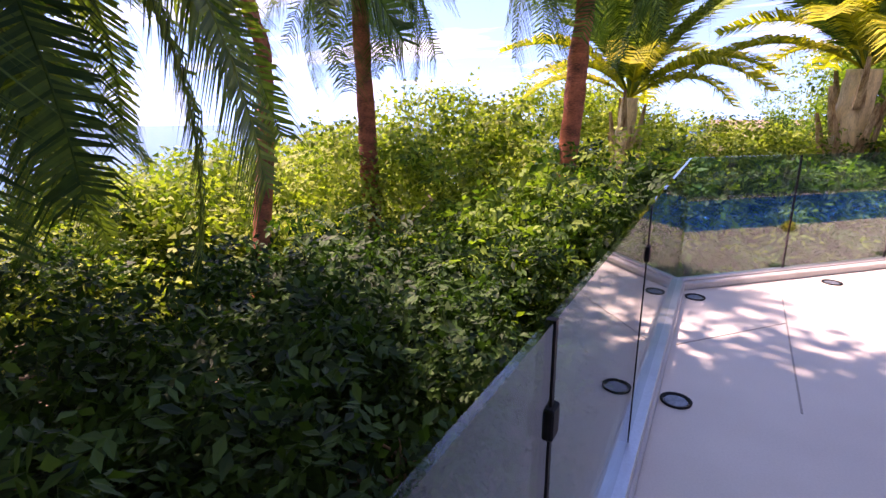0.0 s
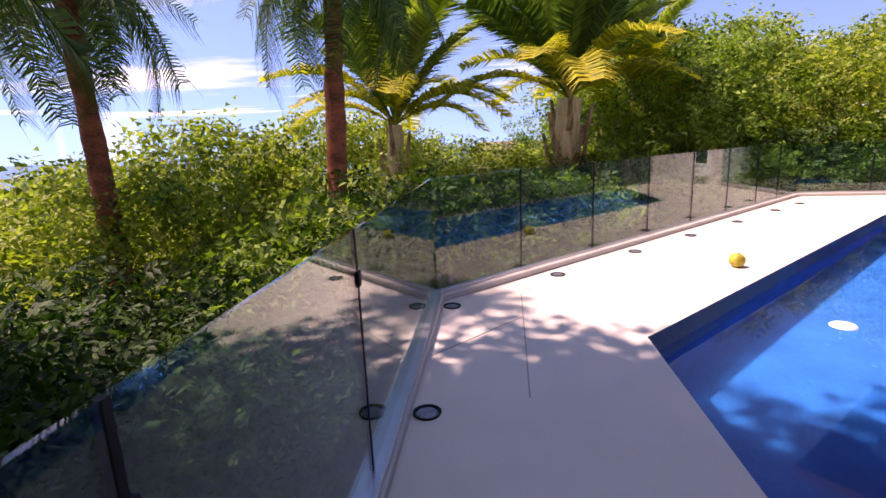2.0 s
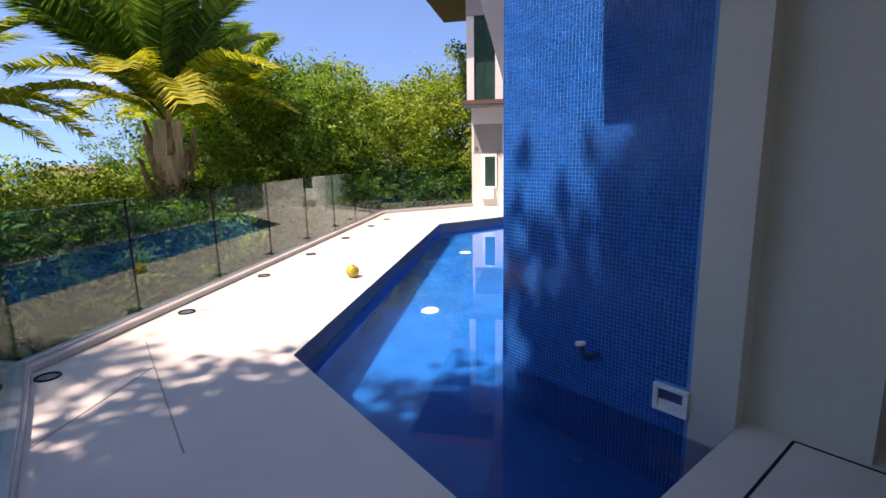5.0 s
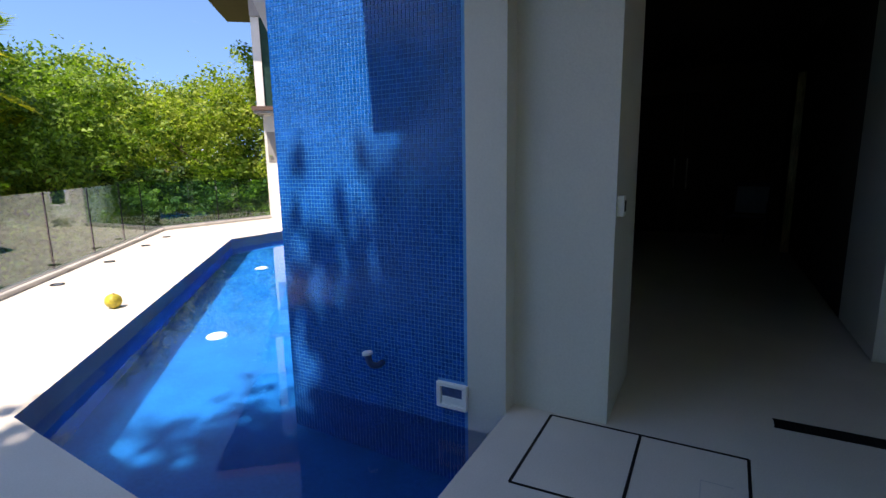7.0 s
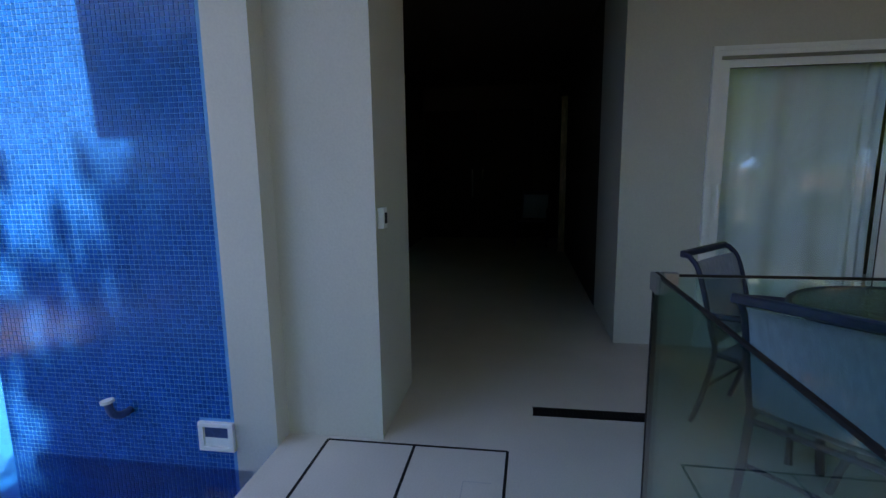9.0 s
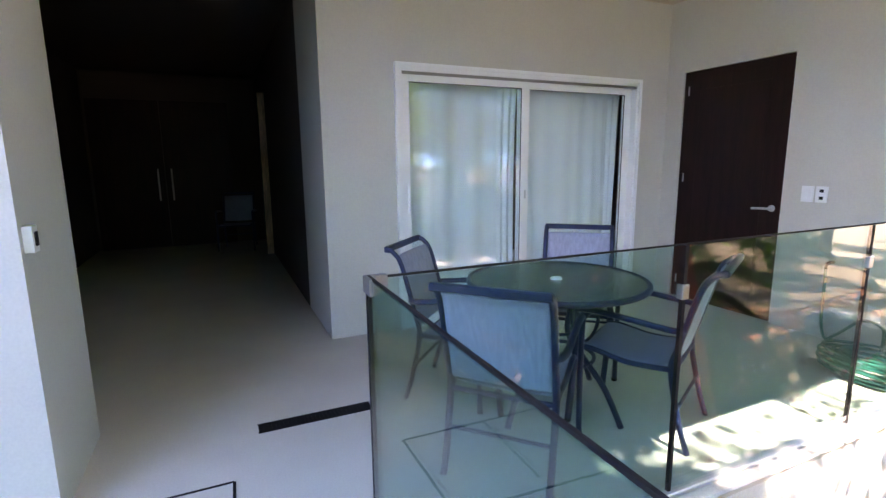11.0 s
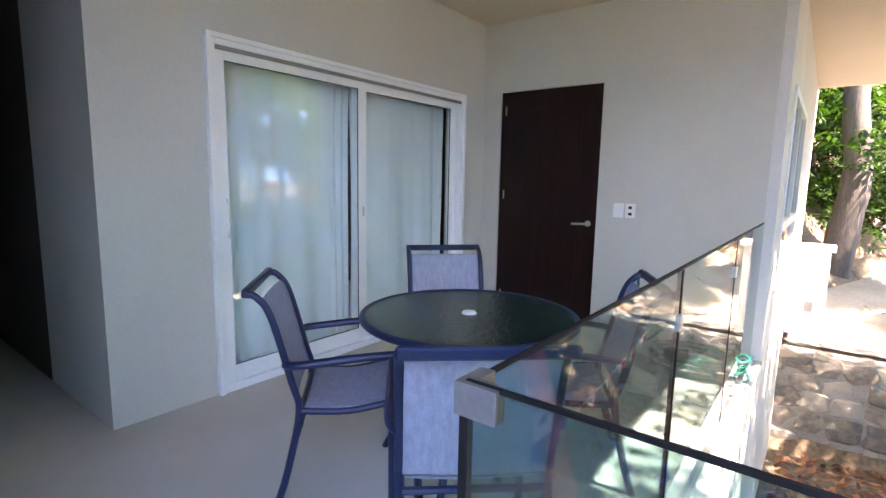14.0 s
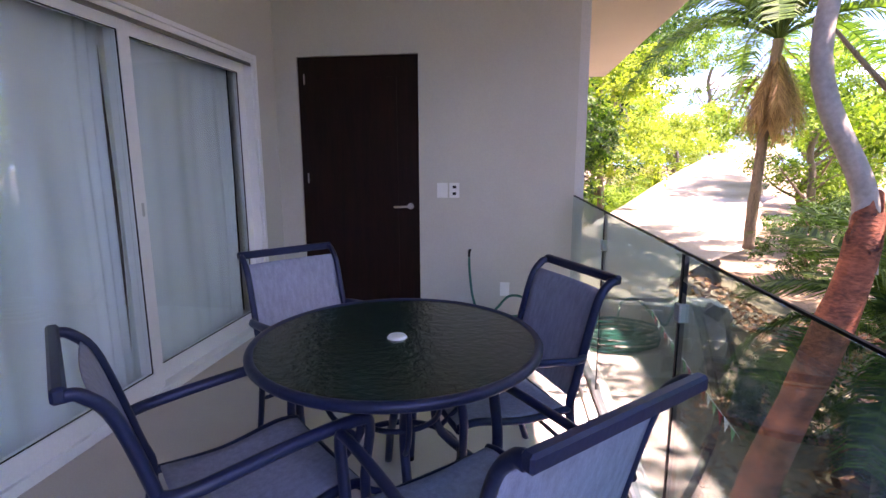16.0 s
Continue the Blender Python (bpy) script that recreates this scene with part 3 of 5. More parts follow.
# ---- table and chairs ----
def table():
    t = thing("round_table", "round patio table with rippled dark green glass top", "table", 3.917, -1.003, 0)
    H, R = 0.70, 0.462
    bm = bmesh.new()
    bmesh.ops.create_cone(bm, cap_ends=True, segments=72, radius1=R - 0.012, radius2=R - 0.012, depth=0.008, matrix=Matrix.Translation((0, 0, H - 0.004)))
    part("tabletop", bm, TABLEGLASS, t)
    bm = bmesh.new()
    ring = [(R * math.cos(a), R * math.sin(a), H - 0.010) for a in np.linspace(0, 2 * math.pi, 73)[:-1]]
    ring.append(ring[0])
    tube(bm, ring, 0.016, 10, caps=False)
    part("rim", bm, FRAME_NAVY, t, smooth=True)
    bm = bmesh.new()
    bmesh.ops.create_cone(bm, cap_ends=True, segments=24, radius1=0.034, radius2=0.028, depth=0.008, matrix=Matrix.Translation((0, 0, H + 0.004)))
    part("umbrella_cap", bm, PLASTIC, t, "white umbrella hole cap")
    for k in range(4):
        a = math.radians(20 + 90 * k)
        c, s = math.cos(a), math.sin(a)
        bm = bmesh.new()
        pts = arc_pts([(0.40 * c, 0.40 * s, 0.0), (0.30 * c, 0.30 * s, 0.18), (0.13 * c, 0.13 * s, 0.38), (0.20 * c, 0.20 * s, 0.56), (0.40 * c, 0.40 * s, 0.672)], 5)
        tube(bm, pts, 0.016, 8)
        part("leg", bm, FRAME_NAVY, t, smooth=True)
        bm = bmesh.new()
        tube(bm, arc_pts([(0.14 * c, 0.14 * s, 0.36), (0.22 * c, 0.22 * s, 0.44), (0.25 * c, 0.25 * s, 0.54), (0.19 * c, 0.19 * s, 0.58), (0.16 * c, 0.16 * s, 0.53)], 5), 0.009, 6)
        part("scroll", bm, FRAME_NAVY, t, smooth=True)
    bm = bmesh.new()
    ring = [(0.21 * math.cos(a), 0.21 * math.sin(a), 0.28) for a in np.linspace(0, 2 * math.pi, 37)[:-1]]
    ring.append(ring[0])
    tube(bm, ring, 0.011, 8, caps=False)
    part("brace_ring", bm, FRAME_NAVY, t, smooth=True)
    bm = bmesh.new()
    ring = [(0.14 * math.cos(a), 0.14 * math.sin(a), 0.44) for a in np.linspace(0, 2 * math.pi, 37)[:-1]]
    ring.append(ring[0])
    tube(bm, ring, 0.009, 8, caps=False)
    part("upper_ring", bm, FRAME_NAVY, t, smooth=True)


table()


def chair():
    """Sling chair facing +y, its back bar 0.36 behind the origin."""
    c = thing("patio_chair", "navy framed patio armchair with pale grey sling seat", "chair", group="chairs round the table")
    w = 0.225
    for s in (-1, 1):
        bm = bmesh.new()
        # back rail down into the rear leg
        tube(bm, arc_pts([(s * w, -0.365, 0.845), (s * w, -0.335, 0.835), (s * w, -0.285, 0.76), (s * w, -0.215, 0.50), (s * w, -0.19, 0.38), (s * w, -0.235, 0.15), (s * w, -0.28, 0.0)], 5), 0.0165, 8, flat=0.8)
        part("back_rail", bm, FRAME_NAVY, c, smooth=True)
        bm = bmesh.new()
        tube(bm, arc_pts([(s * w, -0.195, 0.385), (s * w, 0.0, 0.375), (s * w, 0.18, 0.405), (s * w, 0.255, 0.395)], 5), 0.014, 8)
        part("seat_rail", bm, FRAME_NAVY, c, smooth=True)
        bm = bmesh.new()
        x = s * (w + 0.03)
        tube(bm, arc_pts([(s * w, -0.24, 0.575), (x, -0.18, 0.578), (x, 0.05, 0.60), (x, 0.22, 0.605), (x, 0.265, 0.575), (x, 0.245, 0.42), (x, 0.26, 0.2), (x, 0.275, 0.0)], 6), 0.0135, 8, flat=1.3)
        part("arm", bm, FRAME_NAVY, c, smooth=True)
        bm = bmesh.new()
        tube(bm, [(x, 0.275, 0.0), (x, 0.275, 0.018)], 0.017, 8)
        part("foot_cap", bm, BLACK, c)
    part("top_bar", beam(bmesh.new(), (-w - 0.012, -0.372, 0.85), (w + 0.012, -0.372, 0.85), 0.028, 0.034, 0.006), FRAME_NAVY, c)
    for y, z, r in ((-0.19, 0.36, 0.012), (0.25, 0.385, 0.012), (-0.225, 0.20, 0.009)):
        bm = bmesh.new()
        tube(bm, [(-w, y, z), (w, y, z)], r)
        part("crossbar", bm, FRAME_NAVY, c)

    def cloth(name, line, half):
        bm = bmesh.new()
        pts = arc_pts(line, 5)
        rows = []
        for p in pts:
            rows.append([bm.verts.new((half * k / 6, p.y - 0.012 * (1 - (k / 6) ** 2) * (1 if name == "backrest" else 0), p.z - 0.012 * (1 - (k / 6) ** 2) * (0 if name == "backrest" else 1))) for k in range(-6, 7)])
        for a, b in zip(rows, rows[1:]):
            for k in range(12):
                bm.faces.new((a[k], a[k + 1], b[k + 1], b[k]))
        ob = part(name, bm, SLING, c, smooth=True)
        m = ob.modifiers.new("cloth", "SOLIDIFY")
        m.thickness = 0.004
    cloth("backrest", [(0, -0.316, 0.815), (0, -0.285, 0.755), (0, -0.217, 0.50), (0, -0.195, 0.42)], w - 0.004)
    cloth("seat", [(0, -0.17, 0.395), (0, 0.0, 0.385), (0, 0.18, 0.412), (0, 0.25, 0.405)], w - 0.004)
    return c


CH = chair()
SEATS = [((4.54, -0.374), (-0.688, -0.724)), ((3.352, -0.271), (0.673, -0.74)), ((3.27, -1.482), (0.878, 0.479)), ((4.634, -1.739), (-0.753, 0.658))]
for i, ((x, y), (dx, dy)) in enumerate(SEATS):
    ang = math.degrees(math.atan2(-dx, dy))
    m = pose(x + dx * 0.372, y + dy * 0.372, 0.0, 0, 0, ang)
    if i == 0:
        CH.matrix_basis = m
    else:
        copy_thing(CH, m)

# ---- fittings on deck and patio ----
def cover_plates():
    """Access covers let into the deck beside the column, outlined by dark joints."""
    bm = bmesh.new()
    for p, q in (((3.31, 1.49), (3.907, 1.489)), ((3.40, 1.065), (3.91, 1.064)), ((3.907, 1.489), (3.91, 0.63)), ((3.91, 0.63), (3.35, 0.645)), ((3.31, 1.49), (3.35, 0.645))):
        beam(bm, (*p, 0.0), (*q, 0.0), 0.013, 0.003)
    ob = tagged(link("access_cover", bm, BLACK), "flush stone access covers with dark open joints", "access cover")
    bm = bmesh.new()
    beam(bm, (3.667, 0.808, 0), (3.50, 0.81, 0), 0.005, 0.002)
    beam(bm, (3.667, 0.808, 0), (3.667, 0.69, 0), 0.005, 0.002)
    part("scored_line", bm, CURB, ob, "thin scored line")


cover_plates()


def drain():
    d = thing("floor_drain", "long black slotted floor drain grate in patio", "drain", 4.31, 0.215, 0)
    part("tray", boxes(((-0.045, -0.29, -0.012), (0.045, 0.29, 0.002))), BLACK, d)
    bm = boxes(((-0.046, -0.293, -0.01), (-0.038, 0.293, 0.004)), ((0.038, -0.293, -0.01), (0.046, 0.293, 0.004)))
    part("frame", bm, BLACK, d)
    me = None
    for i in range(29):
        y = -0.28 + i * 0.02
        ob = part("slat", boxes(((-0.038, -0.005, 0.0), (0.038, 0.005, 0.0045))), BLACK, d) if me is None else new("slat", me)
        me = ob.data
        ob.parent = d
        ob.location = (0, y, 0)


drain()


def deck_lights():
    base = None
    for x, y in ((1.29, 3.114), (1.365, 4.69), (2.342, 5.525), (3.335, 6.38), (4.265, 7.155), (5.265, 8.0), (6.295, 8.885), (7.05, 9.5)):
        if base:
            copy_thing(base, pose(x, y, 0))
            continue
        base = thing("deck_light", "round recessed deck light with dark metal ring", "deck light", x, y, 0, group="deck lights along fence")
        bm = bmesh.new()
        tube(bm, [(0.062 * math.cos(a), 0.062 * math.sin(a), 0.002) for a in np.linspace(0, 2 * math.pi, 29)], 0.012, 6, caps=False, flat=0.5)
        part("ring", bm, BLACK, base, smooth=True)
        bm = bmesh.new()
        bmesh.ops.create_cone(bm, cap_ends=True, segments=24, radius1=0.054, radius2=0.05, depth=0.006, matrix=Matrix.Translation((0, 0, 0.002)))
        part("lens", bm, LENS, base, "frosted glass lens")


LENS = mat("dim frosted lens", (0.16, 0.19, 0.24), 0.15, var=0.2, scale=20, fine=90, bump=0.1)
deck_lights()


def ball():
    b = tagged(new("coconut", None), "yellow green fallen coconut lying on the deck", "coconut")
    b.matrix_basis = pose(4.03, 5.62, 0.0)
    bm = bmesh.new()
    bmesh.ops.create_icosphere(bm, subdivisions=4, radius=0.070)
    for v in bm.verts:
        a = math.atan2(v.co.y, v.co.x)
        v.co *= 1 + 0.05 * math.cos(3 * a) + 0.03 * noise.noise(v.co * 14)
        v.co.z = v.co.z * 0.95 + 0.064
    part("husk", bm, COCONUT, b, smooth=True)
    bm = bmesh.new()
    tube(bm, [(0, 0, 0.126), (0.01, 0.0, 0.14)], 0.015, 8, 0.010)
    part("stalk", bm, HUSK, b)


COCONUT = mat("yellow coconut husk", (0.52, 0.42, 0.03), 0.5, var=0.3, scale=14, fine=50, bump=0.3, second=(0.18, 0.16, 0.02))
ball()


def wall_plate(name, label, x, z, w, h, kind):
    p = thing(name, label, "wall plate", x, DRY, z)
    part("plate", boxes(((-w / 2, 0.0, -h / 2), (w / 2, 0.008, h / 2)), bevel=0.003), PLASTIC, p)
    if kind == "outlet":
        for dz in (-0.026, 0.026):
            part("socket", boxes(((-0.014, 0.0082, dz - 0.011), (0.014, 0.011, dz + 0.011)), bevel=0.002), BLACK, p)
    else:
        part("rocker", boxes(((-0.017, 0.0082, -0.034), (0.017, 0.012, 0.034)), bevel=0.002), PLASTIC, p)


wall_plate("light_switch", "white rocker light switch beside wooden door", 4.084, 1.055, 0.085, 0.118, "switch")
wall_plate("power_outlet", "white double power outlet beside the switch", 3.988, 1.055, 0.08, 0.118, "outlet")
wall_plate("power_outlet", "low white power outlet near the floor", 3.578, 0.26, 0.075, 0.112, "switch")
sw = thing("wall_switch_box", "white surface mounted switch box on the corridor wall", "switch", 3.95, 1.224, 1.065)
part("box", boxes(((0.015, -0.03, -0.047), (0.075, 0, 0.047)), bevel=0.004), PLASTIC, sw)
part("rocker", boxes(((0.03, -0.034, -0.025), (0.06, -0.03, 0.025)), bevel=0.001), BLACK, sw)


jb = thing("ceiling_box", "small white plastic box high on the patio wall", "junction box", SLX, -1.875, 2.64)
part("cover", boxes(((-0.06, -0.10, 0.0), (0, 0.10, 0.085)), bevel=0.006), PLASTIC, jb)


def hose():
    t = thing("garden_tap", "small brass garden tap on the wall", "tap", 3.862, DRY, 0.575)
    bm = bmesh.new()
    tube(bm, [(0, 0, 0), (0, 0.06, 0)], 0.012)
    tube(bm, arc_pts([(0, 0.05, 0), (0, 0.075, -0.01), (0, 0.08, -0.04)], 4), 0.010)
    part("spout", bm, BLACK, t, smooth=True)
    part("handle", boxes(((-0.025, 0.02, 0.014), (0.025, 0.03, 0.022)), bevel=0.002), STEEL, t)
    h = thing("garden_hose", "coiled green garden hose on the patio floor", "hose", 3.32, -2.93, 0)
    bm = bmesh.new()
    pts = []
    for i in range(420):
        a = i * 0.16
        r = 0.19 + 0.05 * math.sin(i * 0.05) + 0.03 * noise.noise(Vector((i * 0.02, 0, 0)))
        pts.append(Vector((r * 1.25 * math.cos(a), r * 0.8 * math.sin(a), 0.012 + 0.14 * (i / 420) ** 0.8 + 0.012 * noise.noise(Vector((i * 0.15, 3, 0))))))
    tube(bm, pts, 0.0105, 6)
    part("coil", bm, HOSE, h, smooth=True)
    bm = bmesh.new()
    tube(bm, arc_pts([(0.542, -0.394, 0.53), (0.535, -0.39, 0.40), (0.50, -0.33, 0.20), (0.42, -0.25, 0.08), (0.32, -0.24, 0.16), (0.22, -0.26, 0.26), (0.10, -0.25, 0.24), (0.06, -0.16, 0.10)], 8), 0.0105, 6)
    part("feed", bm, HOSE, h, smooth=True)


HOSE = mat("green hose rubber", (0.01, 0.16, 0.12), 0.4, var=0.2, scale=6, fine=60, bump=0.1)
hose()

# steel corner bracket on the patio fence
br = thing("corner_bracket", "brushed steel corner bracket capping the glass fence", "bracket", PX, PY, 0.982)
part("plate_a", boxes(((-0.05, -0.012, 0.0), (0.012, 0.012, 0.045)), bevel=0.003), BRACKET, br)
part("plate_b", boxes(((-0.012, -0.05, 0.0), (0.012, -0.0125, 0.045)), bevel=0.003), BRACKET, br)
# black strip for the corner glass edge, which only looks dark from some sides
bm = boxes(((-0.0065, -0.0065, -0.96), (0.0065, 0.0065, -0.001)))
part("corner_dark_strip", bm, BLACK, br)
# pool fittings
sk = thing("pool_skimmer", "white plastic pool skimmer box in the mosaic", "skimmer", MX, 2.005, 0.035)
part("frame", boxes(((-0.02, -0.09, -0.072), (0.004, 0.09, -0.05)), ((-0.02, -0.09, 0.05), (0.004, 0.09, 0.072)), ((-0.02, -0.09, -0.05), (0.004, -0.064, 0.05)), ((-0.02, 0.064, -0.05), (0.004, 0.09, 0.05)), bevel=0.004), PLASTIC, sk)
JET = mat("dull blue plastic", (0.05, 0.10, 0.25), 0.4, var=0.2, scale=9, fine=60, bump=0.05)
part("throat", boxes(((-0.004, -0.064, -0.05), (0.003, 0.064, 0.05))), JET, sk, "dark throat")
part("flap", boxes(((-0.012, -0.060, -0.048), (-0.005, 0.060, -0.008)), bevel=0.002), PLASTIC, sk, "white weir flap")
jet = thing("pool_spout", "blue plastic water spout on the mosaic wall", "spout", MX, 2.46, 0.14)
bm = bmesh.new()
tube(bm, arc_pts([(0.0, 0.0, 0.0), (-0.05, 0.0, 0.0), (-0.085, 0.02, 0.02), (-0.09, 0.035, 0.075)], 5), 0.018, 10)
part("pipe", bm, JET, jet, smooth=True)
bm = bmesh.new()
tube(bm, [(-0.09, 0.035, 0.075), (-0.09, 0.037, 0.09)], 0.03, 12)
part("cap", bm, PLASTIC, jet, "pale round cap")
base = None
for x, y in ((4.56, 4.94), (6.74, 6.76)):
    if base:
        copy_thing(base, pose(x, y, -0.748))
    else:
        base = thing("pool_lamp", "white round lid on the pool floor", "pool lid", x, y, -0.748, group="pool floor lids")
        bm = bmesh.new()
        bmesh.ops.create_cone(bm, cap_ends=True, segments=32, radius1=0.10, radius2=0.085, depth=0.03, matrix=Matrix.Translation((0, 0, 0.015)))
        part("lid", bm, PLASTIC, base)

# ---- far house beside the pool ----
def far_house():
    h = thing("house", "two storey pale house with a balcony window", "house", 10.0, 10.05, -1.0)
    u, n = Vector((0.62, -0.785, 0)), Vector((-0.785, -0.62, 0))

    def slab(name, s0, s1, d0, d1, z0, z1, m, parent=h, label="", bev=0.01):
        bm = bmesh.new()
        p = [u * s + n * d for s, d in ((s0, d0), (s1, d0), (s1, d1), (s0, d1))]
        prism(bm, [(q.x, q.y) for q in p], z0, z1)
        return part(name, bm, m, parent, label)

    slab("wall", 0.0, 4.0, 0.0, -4.0, 0.0, 3.38, WHITEPLASTER)
    slab("recess_panel", 0.06, 0.75, 0.004, -0.01, 2.3, 3.0, GREYWALL, h, "grey painted panel")
    slab("upper_wall", 0.95, 4.0, 0.25, -3.5, 3.51, 6.6, WHITEPLASTER)
    slab("balcony_slab", -0.12, 4.0, 0.42, -4.0, 3.38, 3.50, GREYWALL)
    slab("balcony_edge", -0.15, 4.0, 0.45, 0.36, 3.44, 3.53, ROOFBROWN)
    slab("column", -0.05, 0.12, 0.35, 0.18, 3.50, 6.1, WHITEPLASTER)
    slab("column", 0.62, 0.80, 0.42, 0.26, 3.50, 6.1, WHITEPLASTER)
    for s in (0.12, 0.37):
        g = slab("window_pane", s, s + 0.24, 0.31, 0.30, 3.55, 5.4, DARKGLASS, h, "green tinted window pane")
    slab("lintel", -0.05, 0.95, 0.42, -0.1, 5.4, 6.15, GREYWALL)
    slab("back_room", -0.05, 0.95, -0.1, -0.3, 3.50, 6.1, GREYWALL)
    slab("roof", -1.5, 4.3, 1.1, -4.3, 6.45, 6.68, ROOFBROWN, h, "brown flat roof with deep eaves")
    w = slab("window_frame", 0.26, 0.62, 0.03, 0.004, 1.45, 2.28, WHITE)
    slab("window_pane", 0.33, 0.58, 0.034, 0.03, 1.50, 2.22, DARKGLASS, w)
    slab("vent_box", 0.24, 0.55, 0.10, 0.004, 1.2, 1.42, WHITE, h, "white wall vent box")


ROOFBROWN = mat("brown painted eaves", (0.13, 0.08, 0.06), 0.7, var=0.1, scale=3, fine=50, bump=0.1)
far_house()

# ---- outer window of the house ----
w = thing("side_window", "white framed sliding window in the sunny outer wall", "window", 2.99, 0, 0)
part("frame", boxes(((-0.015, WY0, WZ0), (0.05, WY0 - 0.06, WZ1)), ((-0.015, WY1 + 0.06, WZ0), (0.05, WY1, WZ1)), ((-0.015, WY0 - 0.06, WZ1 - 0.06), (0.05, WY1 + 0.06, WZ1)),
                    ((-0.015, WY0 - 0.06, WZ0), (0.05, WY1 + 0.06, WZ0 + 0.06)), ((-0.015, WY0 - 0.06, 0.92), (0.05, WY1 + 0.06, 1.0)), ((-0.01, -4.9, 1.0), (0.05, -4.84, WZ1 - 0.06)), bevel=0.004), WHITE, w)
for a, b, z0, z1 in ((WY0 - 0.06, -4.84, 1.0, WZ1 - 0.06), (-4.9, WY1 + 0.06, 1.0, WZ1 - 0.06), (WY0 - 0.06, WY1 + 0.06, WZ0 + 0.06, 0.92)):
    part("pane", boxes(((0.02, a, z0), (0.026, b, z1))), DARKGLASS, w)

# ---- gate pillar and rubble wall beside the drive ----
pl = thing("gate_pillar", "white plastered gate pillar with a cap", "pillar", 2.79, -6.55, -0.6)
part("shaft", boxes(((-0.17, -0.17, 0.0), (0.15, 0.15, 1.14)), bevel=0.012), WHITEPLASTER, pl)
part("cap", boxes(((-0.21, -0.21, 1.14), (0.19, 0.19, 1.20)), bevel=0.012), WHITEPLASTER, pl)
part("socket_plate", boxes(((-0.05, 0.15, 0.42), (0.03, 0.158, 0.54)), bevel=0.003), GREYWALL, pl, "grey socket plate")


def rubble_wall():
    x0, x1, y, z0, z1 = 0.7, 2.98, -6.1, -1.95, -0.6
    wall = structure("wall_rubble", boxes(((x0, y - 0.02, z0), (x1, y - 0.5, z1))), MORTAR, "rubble stone retaining wall under the drive", "stone wall")
    rng = random.Random(5)
    metas = []
    for k in range(6):
        bm = bmesh.new()
        bmesh.ops.create_icosphere(bm, subdivisions=2, radius=0.5)
        for v in bm.verts:
            c = v.co.normalized()
            v.co = Vector([math.copysign(abs(a) ** 0.5, a) * 0.5 for a in c]) * (1 + 0.36 * noise.noise(c * 2.2 + Vector((k * 7, 0, 0))))
        me = bpy.data.meshes.new("stone")
        bm.to_mesh(me)
        bm.free()
        me.materials.append(STONE)
        for p in me.polygons:
            p.use_smooth = False
        metas.append(me)
    z = z0
    while z < z1 - 0.05:
        h = rng.uniform(0.15, 0.30)
        x = x0 + rng.uniform(-0.1, 0.05)
        while x < x1 - 0.05:
            w_ = rng.uniform(0.18, 0.42)
            ob = new("stone", rng.choice(metas))
            ob.parent = wall
            ob.matrix_basis = Matrix.LocRotScale((x + w_ / 2, y - 0.065 + rng.uniform(-0.02, 0.02), min(z1 - h * 0.4, z + h / 2)), Euler((0, rng.uniform(-0.45, 0.45), rng.choice((0, math.pi)))), (w_ * rng.uniform(0.95, 1.2), 0.12, h * rng.uniform(0.9, 1.25)))
            x += w_
        z += h


rubble_wall()


def bunting():
    b = thing("bunting", "string of white green and red paper pennants", "bunting")
    p0, p1 = Vector((1.75, -5.85, -0.54)), Vector((1.66, -3.45, -0.94))
    pts = [p0.lerp(p1, i / 20) - Vector((0, 0, 0.04 * math.sin(math.pi * i / 20))) for i in range(21)]
    bm = bmesh.new()
    tube(bm, pts, 0.003, 5)
    part("string", bm, PLASTIC, b)
    cols = [PLASTIC, FLAGGREEN, FLAGRED]
    for i in range(1, 20):
        m = cols[i % 3]
        d = (pts[i] - pts[i - 1]).normalized()
        bm = bmesh.new()
        c = pts[i]
        w_ = 0.045
        prism_pts = [c - d * w_, c + d * w_, c - Vector((0, 0, 0.12)) + d * 0.01 * (i % 3 - 1)]
        side = d.cross(Vector((0, 0, 1))).normalized() * 0.002
        f = [bm.verts.new(q + side) for q in prism_pts]
        g = [bm.verts.new(q - side) for q in prism_pts]
        bm.faces.new(f)
        bm.faces.new(g[::-1])
        for k in range(3):
            bm.faces.new((f[k], g[k], g[(k + 1) % 3], f[(k + 1) % 3]))
        part("pennant", bm, m, b)


FLAGGREEN = mat("green paper", (0.03, 0.40, 0.12), 0.7, var=0.1, scale=5, fine=60, bump=0.05)
FLAGRED = mat("red paper", (0.55, 0.03, 0.05), 0.7, var=0.1, scale=5, fine=60, bump=0.05)
bunting()


